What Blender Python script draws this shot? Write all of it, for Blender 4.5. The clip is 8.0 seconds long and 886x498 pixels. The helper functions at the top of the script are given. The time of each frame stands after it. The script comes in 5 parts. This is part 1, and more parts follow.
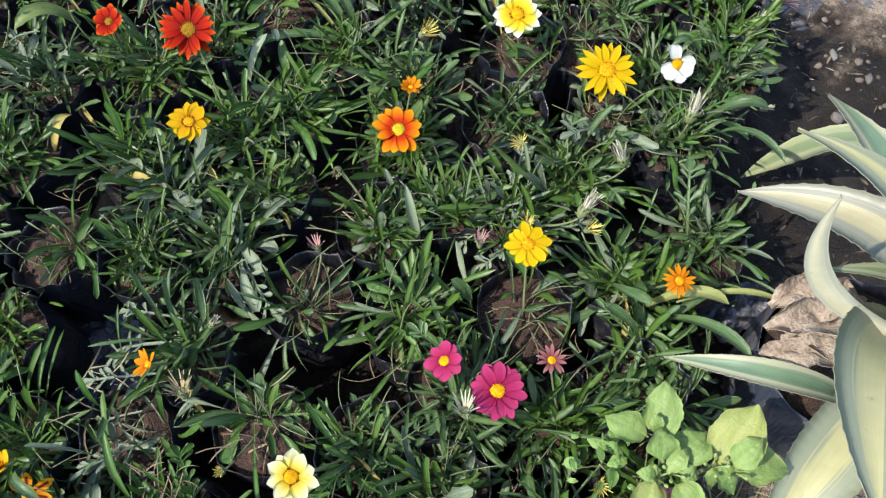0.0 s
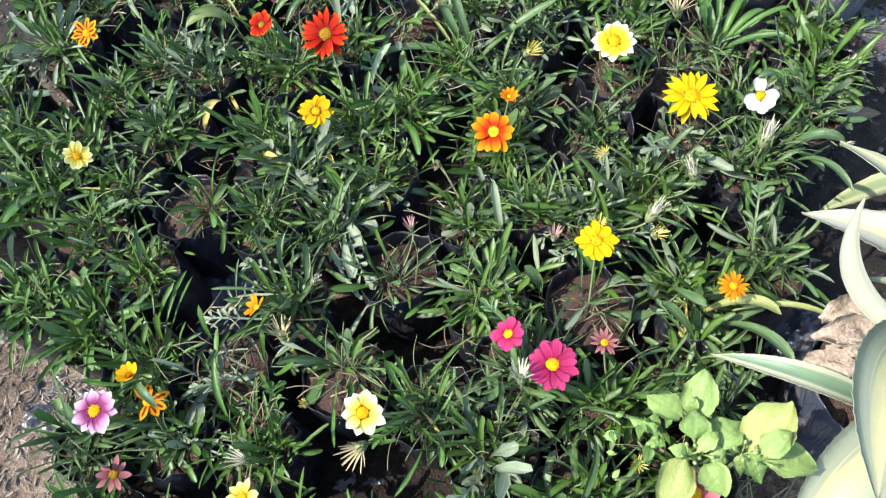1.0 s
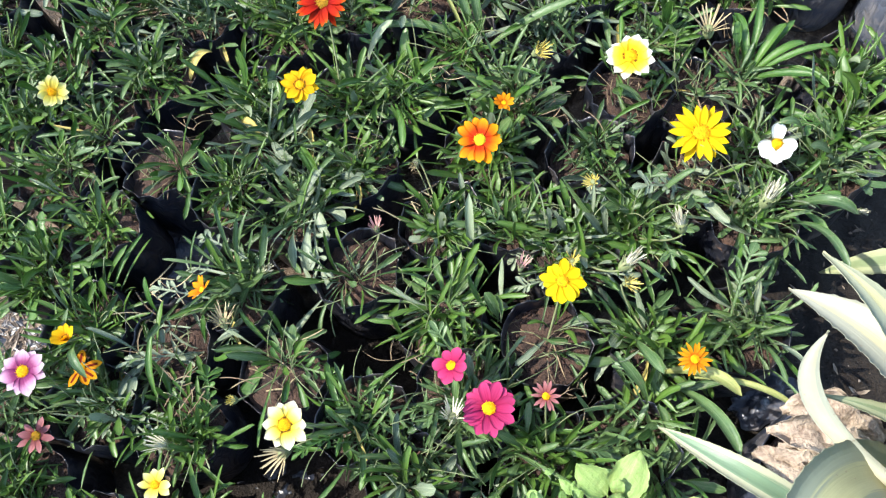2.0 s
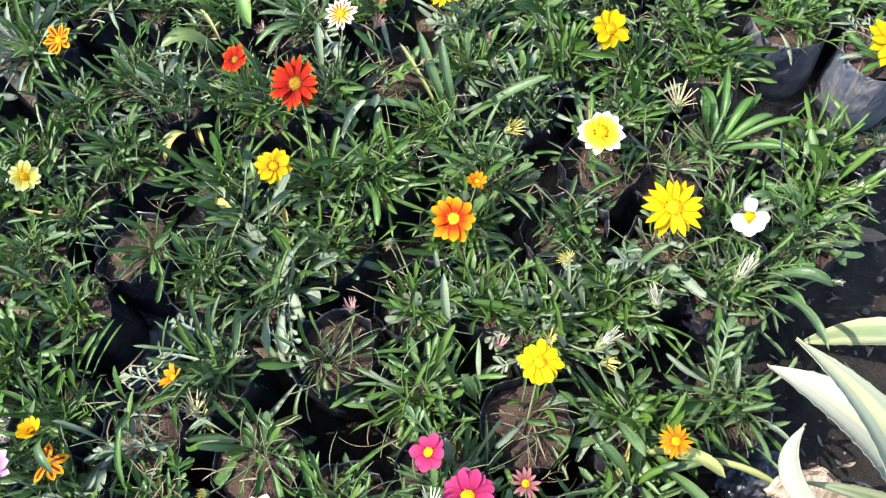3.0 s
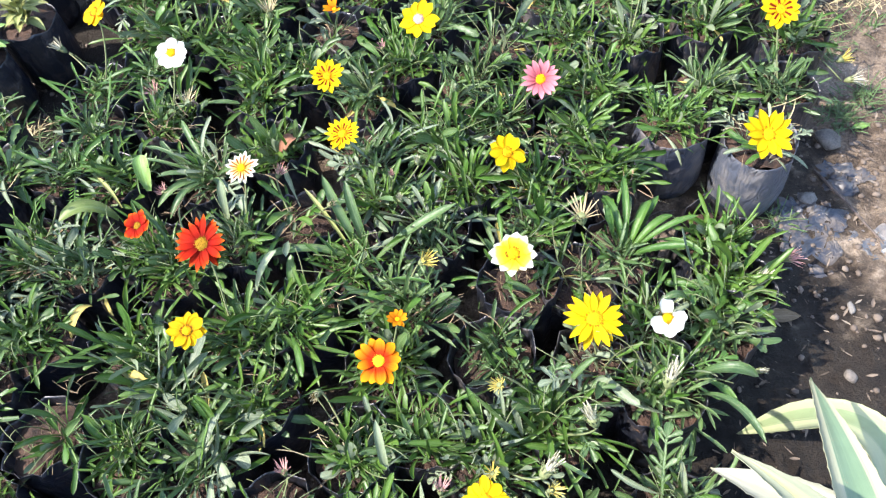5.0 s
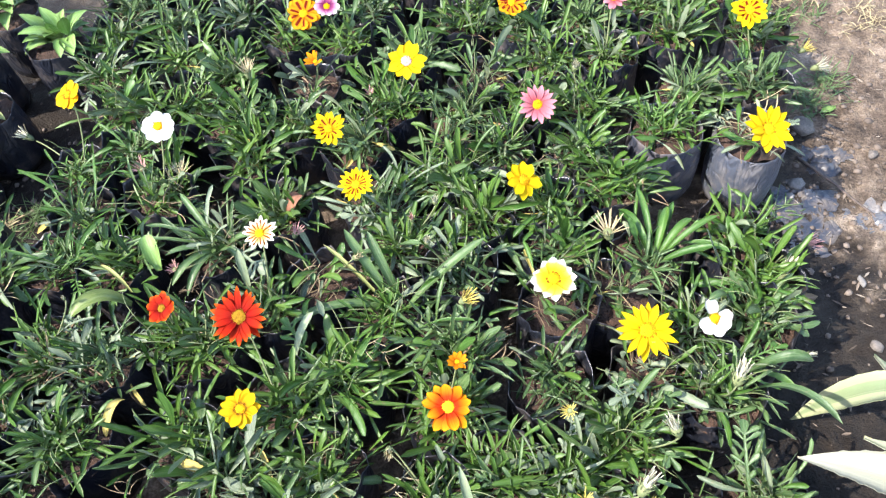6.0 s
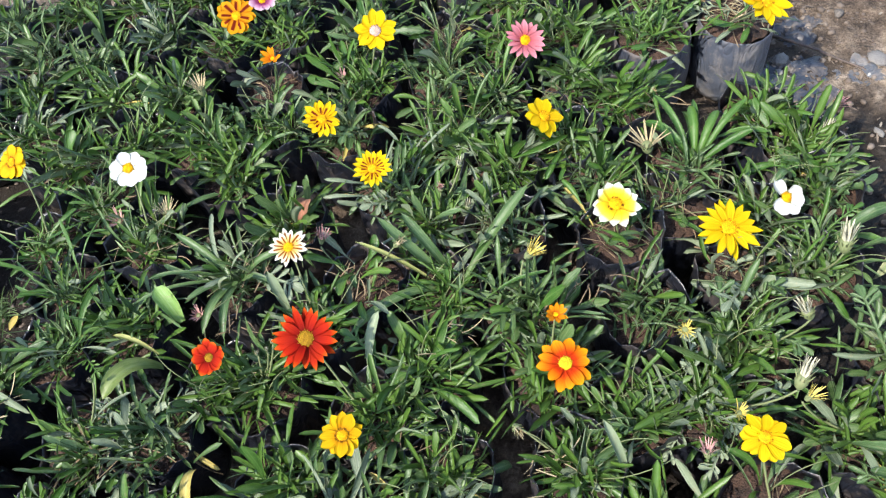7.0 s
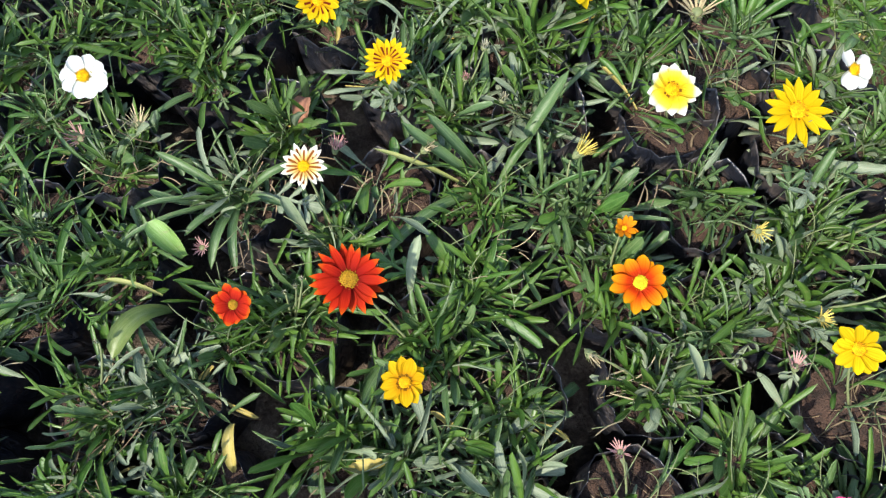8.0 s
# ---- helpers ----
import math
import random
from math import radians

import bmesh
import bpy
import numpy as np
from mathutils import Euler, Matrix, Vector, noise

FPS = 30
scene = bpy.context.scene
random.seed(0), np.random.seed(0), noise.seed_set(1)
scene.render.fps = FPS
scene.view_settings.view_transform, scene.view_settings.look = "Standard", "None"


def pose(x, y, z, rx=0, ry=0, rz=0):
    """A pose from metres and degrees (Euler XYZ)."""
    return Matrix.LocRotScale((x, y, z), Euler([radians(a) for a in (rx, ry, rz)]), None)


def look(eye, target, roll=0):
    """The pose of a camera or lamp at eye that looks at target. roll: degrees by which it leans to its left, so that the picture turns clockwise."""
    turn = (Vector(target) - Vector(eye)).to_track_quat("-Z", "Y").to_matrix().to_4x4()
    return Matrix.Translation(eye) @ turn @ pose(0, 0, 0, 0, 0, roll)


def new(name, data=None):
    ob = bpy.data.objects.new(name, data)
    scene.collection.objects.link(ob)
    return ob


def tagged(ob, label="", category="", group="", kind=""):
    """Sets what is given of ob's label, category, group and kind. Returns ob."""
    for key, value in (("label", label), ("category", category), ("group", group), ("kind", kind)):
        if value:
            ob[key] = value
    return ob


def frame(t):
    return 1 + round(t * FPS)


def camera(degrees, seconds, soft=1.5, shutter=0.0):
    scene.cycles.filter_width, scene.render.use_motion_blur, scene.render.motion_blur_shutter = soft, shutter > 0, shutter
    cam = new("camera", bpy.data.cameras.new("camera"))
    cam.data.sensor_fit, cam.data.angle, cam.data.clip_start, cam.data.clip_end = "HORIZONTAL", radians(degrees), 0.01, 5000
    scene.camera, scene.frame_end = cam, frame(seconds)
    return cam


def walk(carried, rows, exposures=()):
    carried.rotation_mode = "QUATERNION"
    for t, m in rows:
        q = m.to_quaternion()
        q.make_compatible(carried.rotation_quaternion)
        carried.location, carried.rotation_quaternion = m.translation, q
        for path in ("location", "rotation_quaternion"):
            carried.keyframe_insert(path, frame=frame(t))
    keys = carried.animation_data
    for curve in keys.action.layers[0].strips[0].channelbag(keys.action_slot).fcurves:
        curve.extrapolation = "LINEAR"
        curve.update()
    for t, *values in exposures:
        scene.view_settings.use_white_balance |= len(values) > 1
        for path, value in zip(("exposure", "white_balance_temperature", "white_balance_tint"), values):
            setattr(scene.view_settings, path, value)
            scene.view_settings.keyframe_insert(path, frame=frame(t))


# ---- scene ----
cam = camera(59.7, 8.0, soft=1.25)
PATH = [
    (0, (0.086, 0.219, 0.948), (0.062, 1.013, -0.888), -4.6),
    (0.1, (0.080, 0.199, 0.951), (0.018, 1.020, -0.872), -6.9),
    (0.2, (0.088, 0.178, 0.952), (-0.035, 1.040, -0.847), -9.9),
    (0.3, (0.082, 0.167, 0.959), (-0.049, 1.028, -0.841), -10.6),
    (0.5, (0.083, 0.125, 0.961), (-0.06, 0.981, -0.841), -9.4),
    (0.8, (0.106, 0.133, 1.006), (-0.152, 0.944, -0.804), -15.2),
    (1, (0.13, 0.114, 1.009), (-0.182, 1.003, -0.755), -14.2),
    (1.2, (0.156, 0.15, 1.021), (-0.184, 0.916, -0.795), -15.3),
    (2.3, (0.193, 0.262, 0.99), (-0.184, 0.953, -0.849), -13.4),
    (2.5, (0.195, 0.272, 0.993), (-0.199, 1.006, -0.825), -13.5),
    (3, (0.196, 0.282, 1.0), (-0.175, 1.106, -0.784), -10.9),
    (3.5, (0.2, 0.298, 1.009), (-0.164, 1.195, -0.741), -10.4),
    (3.8, (0.196, 0.312, 1.023), (-0.164, 1.263, -0.700), -10.0),
    (4, (0.199, 0.317, 1.026), (-0.152, 1.341, -0.655), -9.3),
    (4.3, (0.210, 0.323, 1.024), (-0.084, 1.428, -0.620), -8.6),
    (4.5, (0.206, 0.317, 1.009), (-0.016, 1.442, -0.63), -6.1),
    (4.7, (0.205, 0.316, 1.005), (-0.028, 1.407, -0.655), -7.6),
    (5.8, (0.129, 0.333, 1.024), (-0.016, 1.449, -0.629), -9.0),
    (6, (0.061, 0.331, 1.023), (0.03, 1.486, -0.61), -7.9),
    (6.1, (0.032, 0.334, 1.024), (0.063, 1.460, -0.630), -9.0),
    (6.2, (0.008, 0.331, 1.014), (0.090, 1.445, -0.646), -10.5),
    (6.5, (-0.082, 0.345, 1.008), (0.143, 1.419, -0.664), -9.2),
    (6.7, (-0.105, 0.380, 1.001), (0.116, 1.450, -0.674), -11.7),
    (7, (-0.121, 0.387, 0.954), (0.081, 1.483, -0.707), -14.1),
    (7.2, (-0.136, 0.411, 0.913), (0.060, 1.402, -0.813), -15.7),
    (7.3, (-0.143, 0.441, 0.904), (0.098, 1.337, -0.868), -14.6),
    (7.5, (-0.143, 0.49, 0.905), (0.058, 1.298, -0.913), -17.7),
    (7.6, (-0.149, 0.510, 0.898), (0.078, 1.260, -0.945), -14.7),
    (7.7, (-0.172, 0.525, 0.902), (0.061, 1.225, -0.958), -12.4),
    (7.8, (-0.176, 0.540, 0.910), (-0.008, 1.195, -0.972), -15.8),
    (8, (-0.19, 0.581, 0.925), (0.005, 1.201, -0.967), -12.2),
]
walk(cam, [(t, look(eye, target, roll)) for t, eye, target, roll in PATH], exposures=[(0.0, 1.18, 6500, 9), (0.6, 1.62, 6500, 9), (1.0, 1.74, 6500, 9), (3.0, 1.94, 6500, 9), (4.5, 2.06, 6550, 12), (6.0, 2.1, 6550, 12), (6.5, 1.73, 6550, 11), (7.2, 1.50, 6600, 9), (8.0, 1.40, 6650, 8)])

# ---- light: clear sky, sun from the bed's left side ----
SUN_WAY = Vector((-0.78, -0.28, 1.0)).normalized()
world = bpy.data.worlds.new("sky")
scene.world = world
world.use_nodes = True
wn = world.node_tree
sky = wn.nodes.new("ShaderNodeTexSky")
sky.sky_type, sky.sun_disc = "NISHITA", False
sky.sun_elevation = math.asin(SUN_WAY.z)
sky.sun_rotation = math.atan2(SUN_WAY.x, SUN_WAY.y)
wn.links.new(sky.outputs["Color"], wn.nodes["Background"].inputs["Color"])
wn.nodes["Background"].inputs["Strength"].default_value = 0.15
sun = new("sun", bpy.data.lights.new("sun", "SUN"))
sun.data.energy, sun.data.angle, sun.data.color = 2.75, radians(0.55), (1.0, 0.955, 0.87)
sun.matrix_world = look(SUN_WAY * 20, (0, 0, 0))


# ---- materials ----
class Nodes:
    """A material's node tree with short ways to add nodes to it."""

    def __init__(self, name):
        self.material = bpy.data.materials.new(name)
        self.material.use_nodes = True
        self.tree = self.material.node_tree
        self.tree.nodes.clear()
        self.out = self.tree.nodes.new("ShaderNodeOutputMaterial")

    def add(self, kind, **inputs):
        node = self.tree.nodes.new(kind)
        for key, value in inputs.items():
            socket = node.inputs[key.replace("_", " ")]
            if isinstance(value, bpy.types.NodeSocket):
                self.tree.links.new(value, socket)
            else:
                socket.default_value = value
        return node

    def mix(self, fac, a, b, blend="MIX"):
        node = self.tree.nodes.new("ShaderNodeMix")
        node.data_type, node.blend_type = "RGBA", blend
        for index, value in ((0, fac), (6, a), (7, b)):
            if isinstance(value, bpy.types.NodeSocket):
                self.tree.links.new(value, node.inputs[index])
            else:
                node.inputs[index].default_value = value if index == 0 else (*value, 1)
        return node.outputs[2]

    def math(self, what, a, b=0.0, c=0.0):
        node = self.tree.nodes.new("ShaderNodeMath")
        node.operation = what
        for index, value in enumerate((a, b, c)):
            if isinstance(value, bpy.types.NodeSocket):
                self.tree.links.new(value, node.inputs[index])
            else:
                node.inputs[index].default_value = value
        return node.outputs[0]

    def ramp(self, fac, stops):
        node = self.tree.nodes.new("ShaderNodeValToRGB")
        while len(node.color_ramp.elements) < len(stops):
            node.color_ramp.elements.new(0.5)
        for element, (place, colour) in zip(node.color_ramp.elements, stops):
            element.position, element.color = place, (*colour, 1)
        self.tree.links.new(fac, node.inputs[0])
        return node.outputs[0]

    def noise(self, coords, scale, detail=4.0, rough=0.55):
        node = self.add("ShaderNodeTexNoise", Scale=scale, Detail=detail, Roughness=rough)
        self.tree.links.new(coords, node.inputs["Vector"])
        return node.outputs["Fac"]

    def bump(self, height, strength, distance):
        return self.add("ShaderNodeBump", Strength=strength, Distance=distance, Height=height).outputs[0]

    def done(self, shader):
        self.tree.links.new(shader.outputs[0], self.out.inputs[0])
        return self.material

    @property
    def place(self):
        return self.add("ShaderNodeNewGeometry").outputs["Position"]

    @property
    def local(self):
        return self.add("ShaderNodeTexCoord").outputs["Object"]

    @property
    def chance(self):
        return self.add("ShaderNodeObjectInfo").outputs["Random"]

    @property
    def uv(self):
        split = self.add("ShaderNodeSeparateXYZ")
        self.tree.links.new(self.add("ShaderNodeTexCoord").outputs["UV"], split.inputs[0])
        return split.outputs[0], split.outputs[1]


def band(n, v, width, soft):
    """1 near the middle line of a sheet (v = 0.5), falling to 0 at its sides."""
    off = n.math("ABSOLUTE", n.math("SUBTRACT", v, 0.5))
    return n.math("SUBTRACT", 1.0, n.math("SMOOTH_MIN", 1.0, n.math("DIVIDE", n.math("MAXIMUM", n.math("SUBTRACT", off, width), 0.0), soft), 0.1))


def leaf_material(name, dark, pale, rib, rough, through_light, relief=0.35):
    n = Nodes(name)
    u, v = n.uv
    grain = n.noise(n.place, 420, 3)
    patch = n.noise(n.place, 38, 3)
    tone = n.math("ADD", n.math("MULTIPLY", n.chance, 0.65), n.math("MULTIPLY", n.math("SUBTRACT", patch, 0.32), 0.9))
    colour = n.mix(n.math("MINIMUM", n.math("MAXIMUM", tone, 0.0), 1.0), dark, pale)
    colour = n.mix(n.math("MULTIPLY", n.math("GREATER_THAN", grain, 0.58), 0.25), colour, pale)
    colour = n.mix(n.math("MULTIPLY", band(n, v, 0.02, 0.05), 0.40), colour, rib)
    wide = n.add("ShaderNodeCombineXYZ", X=n.math("MULTIPLY", u, 1.6), Y=n.math("MULTIPLY", v, 7.0), Z=n.math("MULTIPLY", n.chance, 30.0)).outputs[0]
    colour = n.mix(n.math("MULTIPLY", n.math("GREATER_THAN", n.noise(wide, 2.2, 3, 0.7), 0.56), 0.38), colour, pale)
    colour = n.mix(n.math("MULTIPLY", n.math("SUBTRACT", 1.0, band(n, v, 0.45, 0.05)), 0.55), colour, rib)
    vein = n.add("ShaderNodeCombineXYZ", X=n.math("MULTIPLY", u, 1.3), Y=n.math("MULTIPLY", v, 17.0), Z=n.math("MULTIPLY", n.chance, 50.0)).outputs[0]
    streak = n.noise(vein, 2.6, 3, 0.65)
    colour = n.mix(n.ramp(streak, [(0.50, (0, 0, 0)), (0.66, (0.55, 0.55, 0.55))]), colour, rib)
    colour = n.mix(n.ramp(streak, [(0.34, (0.55, 0.55, 0.55)), (0.47, (0, 0, 0))]), colour, dark)
    spot = n.noise(n.place, 150, 4, 0.7)
    colour = n.mix(n.math("MULTIPLY", n.math("GREATER_THAN", spot, 0.63), 0.35), colour, (0.24, 0.19, 0.10))
    bump = n.bump(n.math("ADD", n.math("MULTIPLY", grain, 0.4), patch), relief, 0.002)
    gloss = n.add("ShaderNodeBsdfPrincipled", Base_Color=colour, Roughness=n.math("ADD", rough, n.math("MULTIPLY", patch, 0.25)), Specular_IOR_Level=0.58, Normal=bump)
    glow = n.add("ShaderNodeBsdfTranslucent", Color=n.mix(0.6, colour, (0.135, 0.265, 0.025)))
    both = n.add("ShaderNodeMixShader", Fac=through_light)
    n.tree.links.new(gloss.outputs[0], both.inputs[1])
    n.tree.links.new(glow.outputs[0], both.inputs[2])
    return n.done(both)


LEAF_TOP = leaf_material("gazania_leaf_top", (0.024, 0.070, 0.017), (0.112, 0.196, 0.060), (0.235, 0.300, 0.142), 0.26, 0.30, 0.9)
LEAF_SILVER = leaf_material("silvery_gazania_leaf", (0.062, 0.098, 0.058), (0.205, 0.250, 0.148), (0.33, 0.37, 0.25), 0.44, 0.16, 0.9)
LEAF_BRIGHT = leaf_material("bright_gazania_leaf", (0.022, 0.088, 0.010), (0.092, 0.200, 0.030), (0.18, 0.285, 0.08), 0.26, 0.34, 0.9)
LEAF_UNDER = leaf_material("gazania_leaf_underside", (0.130, 0.180, 0.095), (0.255, 0.305, 0.185), (0.30, 0.34, 0.215), 0.55, 0.16)
LEAF_FRESH = leaf_material("fresh_green_leaf", (0.030, 0.096, 0.010), (0.098, 0.190, 0.026), (0.18, 0.265, 0.07), 0.30, 0.32)
LEAF_OLIVE = leaf_material("olive_spotted_leaf", (0.060, 0.100, 0.016), (0.17, 0.22, 0.045), (0.22, 0.26, 0.10), 0.34, 0.2)
LEAF_YELLOW = leaf_material("yellowing_leaf", (0.30, 0.24, 0.05), (0.54, 0.42, 0.10), (0.50, 0.42, 0.18), 0.6, 0.2)
LEAF_FADE = leaf_material("fading_leaf", (0.15, 0.20, 0.045), (0.36, 0.345, 0.10), (0.38, 0.36, 0.16), 0.5, 0.2)
LEAF_DRY = leaf_material("dry_leaf", (0.125, 0.080, 0.045), (0.28, 0.205, 0.12), (0.33, 0.25, 0.15), 0.8, 0.1)
LEAF_RUST = leaf_material("rust_brown_dead_leaf", (0.20, 0.08, 0.045), (0.38, 0.18, 0.10), (0.32, 0.16, 0.10), 0.8, 0.1)
WEED_LEAF = leaf_material("broad_weed_leaf", (0.125, 0.24, 0.050), (0.25, 0.34, 0.085), (0.31, 0.39, 0.14), 0.5, 0.22, 0.9)
WEED_OLD = leaf_material("yellowing_weed_leaf", (0.19, 0.28, 0.060), (0.37, 0.365, 0.10), (0.38, 0.41, 0.16), 0.5, 0.22, 0.9)
SALAD_LEAF = leaf_material("seedling_leaf", (0.10, 0.22, 0.03), (0.22, 0.36, 0.08), (0.34, 0.46, 0.2), 0.45, 0.25)
STALK = leaf_material("green_stalk", (0.07, 0.10, 0.035), (0.18, 0.19, 0.08), (0.16, 0.19, 0.08), 0.55, 0.05)
STRAW = leaf_material("dry_straw", (0.26, 0.195, 0.10), (0.50, 0.42, 0.25), (0.42, 0.34, 0.20), 0.75, 0.1)
STRAW_PINK = leaf_material("faded_pink_straw", (0.34, 0.14, 0.13), (0.62, 0.36, 0.33), (0.5, 0.3, 0.28), 0.75, 0.1)
STRAW_WHITE = leaf_material("pale_bristle", (0.40, 0.37, 0.25), (0.62, 0.59, 0.44), (0.54, 0.52, 0.40), 0.7, 0.15)
BUD_YELLOW = leaf_material("yellow_bristle", (0.55, 0.40, 0.04), (0.78, 0.66, 0.20), (0.7, 0.6, 0.2), 0.65, 0.15)


def petal_material(name, stops, stripe=None, stripe_end=0.62, firm=1.0):
    """A petal's colour from its base to its tip, with a dark stripe down the middle where it has one."""
    n = Nodes(name)
    u, v = n.uv
    streak = n.noise(n.local, 60, 2)
    along = n.math("ADD", u, n.math("MULTIPLY", n.math("SUBTRACT", streak, 0.5), 0.14))
    colour = n.ramp(along, stops)
    colour = n.mix(n.math("MULTIPLY", n.chance, 0.04), colour, (0.35, 0.18, 0.05))
    if stripe:
        inside = n.math("MULTIPLY", n.math("MULTIPLY", band(n, v, 0.07, 0.08), firm), n.math("LESS_THAN", along, stripe_end))
        colour = n.mix(inside, colour, stripe)
    ridge = n.math("SINE", n.math("MULTIPLY", v, 38.0))
    bump = n.bump(ridge, 0.25, 0.0004)
    gloss = n.add("ShaderNodeBsdfPrincipled", Base_Color=colour, Roughness=0.7, Specular_IOR_Level=0.15, Normal=bump)
    glow = n.add("ShaderNodeBsdfTranslucent", Color=colour)
    both = n.add("ShaderNodeMixShader", Fac=0.5)
    n.tree.links.new(gloss.outputs[0], both.inputs[1])
    n.tree.links.new(glow.outputs[0], both.inputs[2])
    return n.done(both)


YELLOW, DEEP_YELLOW = (0.77, 0.50, 0.004), (0.75, 0.34, 0.003)
PETALS = {
    "yellow": petal_material("yellow_petal", [(0.0, (0.60, 0.28, 0.004)), (0.13, (0.80, 0.48, 0.003)), (0.35, (0.77, 0.53, 0.004)), (1.0, (0.79, 0.59, 0.008))], (0.20, 0.07, 0.004), 0.18, 0.7),
    "yellow_ringed": petal_material("ringed_yellow_petal", [(0.0, (0.20, 0.10, 0.01)), (0.12, (0.34, 0.16, 0.01)), (0.18, DEEP_YELLOW), (0.45, (0.76, 0.47, 0.005)), (1.0, (0.79, 0.52, 0.008))], (0.14, 0.045, 0.004), 0.22, 0.8),
    "yellow_striped": petal_material("striped_yellow_petal", [(0.0, DEEP_YELLOW), (0.4, YELLOW), (1.0, (0.86, 0.64, 0.01))], (0.20, 0.018, 0.004), 0.52),
    "orange_striped": petal_material("striped_orange_petal", [(0.0, (0.7, 0.24, 0.005)), (1.0, (0.82, 0.40, 0.008))], (0.20, 0.015, 0.004), 0.75),
    "orange": petal_material("orange_petal", [(0.0, (0.40, 0.012, 0.001)), (0.35, (0.62, 0.045, 0.001)), (0.52, (0.72, 0.14, 0.001)), (0.78, (0.79, 0.27, 0.003)), (1.0, (0.82, 0.40, 0.005))]),
    "amber": petal_material("amber_petal", [(0.0, (0.45, 0.06, 0.006)), (0.3, (0.78, 0.26, 0.006)), (1.0, (0.82, 0.36, 0.008))]),
    "red": petal_material("red_petal", [(0.0, (0.13, 0.003, 0.001)), (0.3, (0.36, 0.006, 0.002)), (0.75, (0.56, 0.024, 0.003)), (1.0, (0.72, 0.15, 0.006))]),
    "white": petal_material("white_petal", [(0.0, (0.30, 0.22, 0.03)), (0.10, (0.42, 0.32, 0.05)), (0.16, (0.80, 0.80, 0.72)), (1.0, (0.82, 0.82, 0.80))]),
    "white_yellow": petal_material("white_tipped_yellow_petal", [(0.0, (0.80, 0.42, 0.01)), (0.35, (0.84, 0.66, 0.02)), (0.62, (0.84, 0.72, 0.10)), (0.78, (0.84, 0.82, 0.68)), (1.0, (0.84, 0.84, 0.80))], (0.22, 0.09, 0.006), 0.20),
    "white_striped": petal_material("striped_white_petal", [(0.0, (0.8, 0.40, 0.02)), (0.35, (0.82, 0.62, 0.22)), (0.62, (0.83, 0.77, 0.58)), (1.0, (0.84, 0.83, 0.76))], (0.30, 0.085, 0.008), 0.7),
    "cream": petal_material("cream_petal", [(0.0, (0.12, 0.05, 0.01)), (0.13, (0.20, 0.09, 0.01)), (0.18, (0.82, 0.58, 0.03)), (0.42, (0.84, 0.74, 0.16)), (0.7, (0.84, 0.80, 0.46)), (1.0, (0.84, 0.82, 0.68))]),
    "pale_yellow": petal_material("pale_yellow_petal", [(0.0, (0.80, 0.52, 0.02)), (0.5, (0.85, 0.76, 0.16)), (1.0, (0.85, 0.82, 0.50))]),
    "magenta": petal_material("magenta_petal", [(0.0, (0.24, 0.008, 0.04)), (0.25, (0.44, 0.018, 0.10)), (1.0, (0.60, 0.065, 0.21))]),
    "pink": petal_material("pink_petal", [(0.0, (0.48, 0.07, 0.09)), (1.0, (0.80, 0.36, 0.42))]),
    "lilac": petal_material("lilac_petal", [(0.0, (0.16, 0.01, 0.07)), (0.36, (0.34, 0.06, 0.19)), (0.58, (0.60, 0.28, 0.44)), (0.8, (0.72, 0.50, 0.60)), (1.0, (0.78, 0.66, 0.70))]),
    "blush": petal_material("blush_petal", [(0.0, (0.50, 0.18, 0.30)), (0.45, (0.68, 0.40, 0.50)), (1.0, (0.82, 0.70, 0.72))]),
    "faded_pink": petal_material("faded_pink_petal", [(0.0, (0.26, 0.05, 0.05)), (1.0, (0.52, 0.24, 0.24))]),
}


def plain_material(name, dark, pale, rough, scale, bump=0.4, depth=0.002, shine=0.5):
    n = Nodes(name)
    broad, fine = n.noise(n.place, scale, 5), n.noise(n.place, scale * 9, 3)
    fac = n.math("ADD", n.math("MULTIPLY", broad, 0.6), n.math("MULTIPLY", fine, 0.4))
    colour = n.ramp(fac, [(0.36, dark), (0.64, pale)])
    return n.done(n.add("ShaderNodeBsdfPrincipled", Base_Color=colour, Roughness=rough, Specular_IOR_Level=shine, Normal=n.bump(fac, bump, depth)))


DISC = plain_material("flower_disc", (0.50, 0.18, 0.004), (0.80, 0.46, 0.006), 0.7, 260, 0.8, 0.001, 0.1)
DISC_PALE = plain_material("faded_flower_disc", (0.30, 0.18, 0.12), (0.62, 0.48, 0.40), 0.7, 260, 0.8, 0.001, 0.1)
DISC_GREEN = plain_material("greenish_flower_disc", (0.34, 0.24, 0.010), (0.62, 0.52, 0.02), 0.7, 260, 0.8, 0.001, 0.1)
DISC_RED = plain_material("reddish_flower_disc", (0.16, 0.075, 0.006), (0.36, 0.20, 0.012), 0.7, 260, 0.8, 0.001, 0.1)
PEAT = plain_material("potting_soil", (0.014, 0.008, 0.006), (0.105, 0.056, 0.036), 0.9, 55, 1.0, 0.010)
STONE = plain_material("grey_stone", (0.06, 0.052, 0.045), (0.18, 0.155, 0.135), 0.8, 40, 0.6, 0.004)
STONE_PALE = plain_material("pale_stone", (0.10, 0.092, 0.085), (0.21, 0.195, 0.18), 0.7, 40, 0.6, 0.003)
TWIG = plain_material("dark_twig", (0.05, 0.04, 0.035), (0.16, 0.12, 0.10), 0.85, 120)


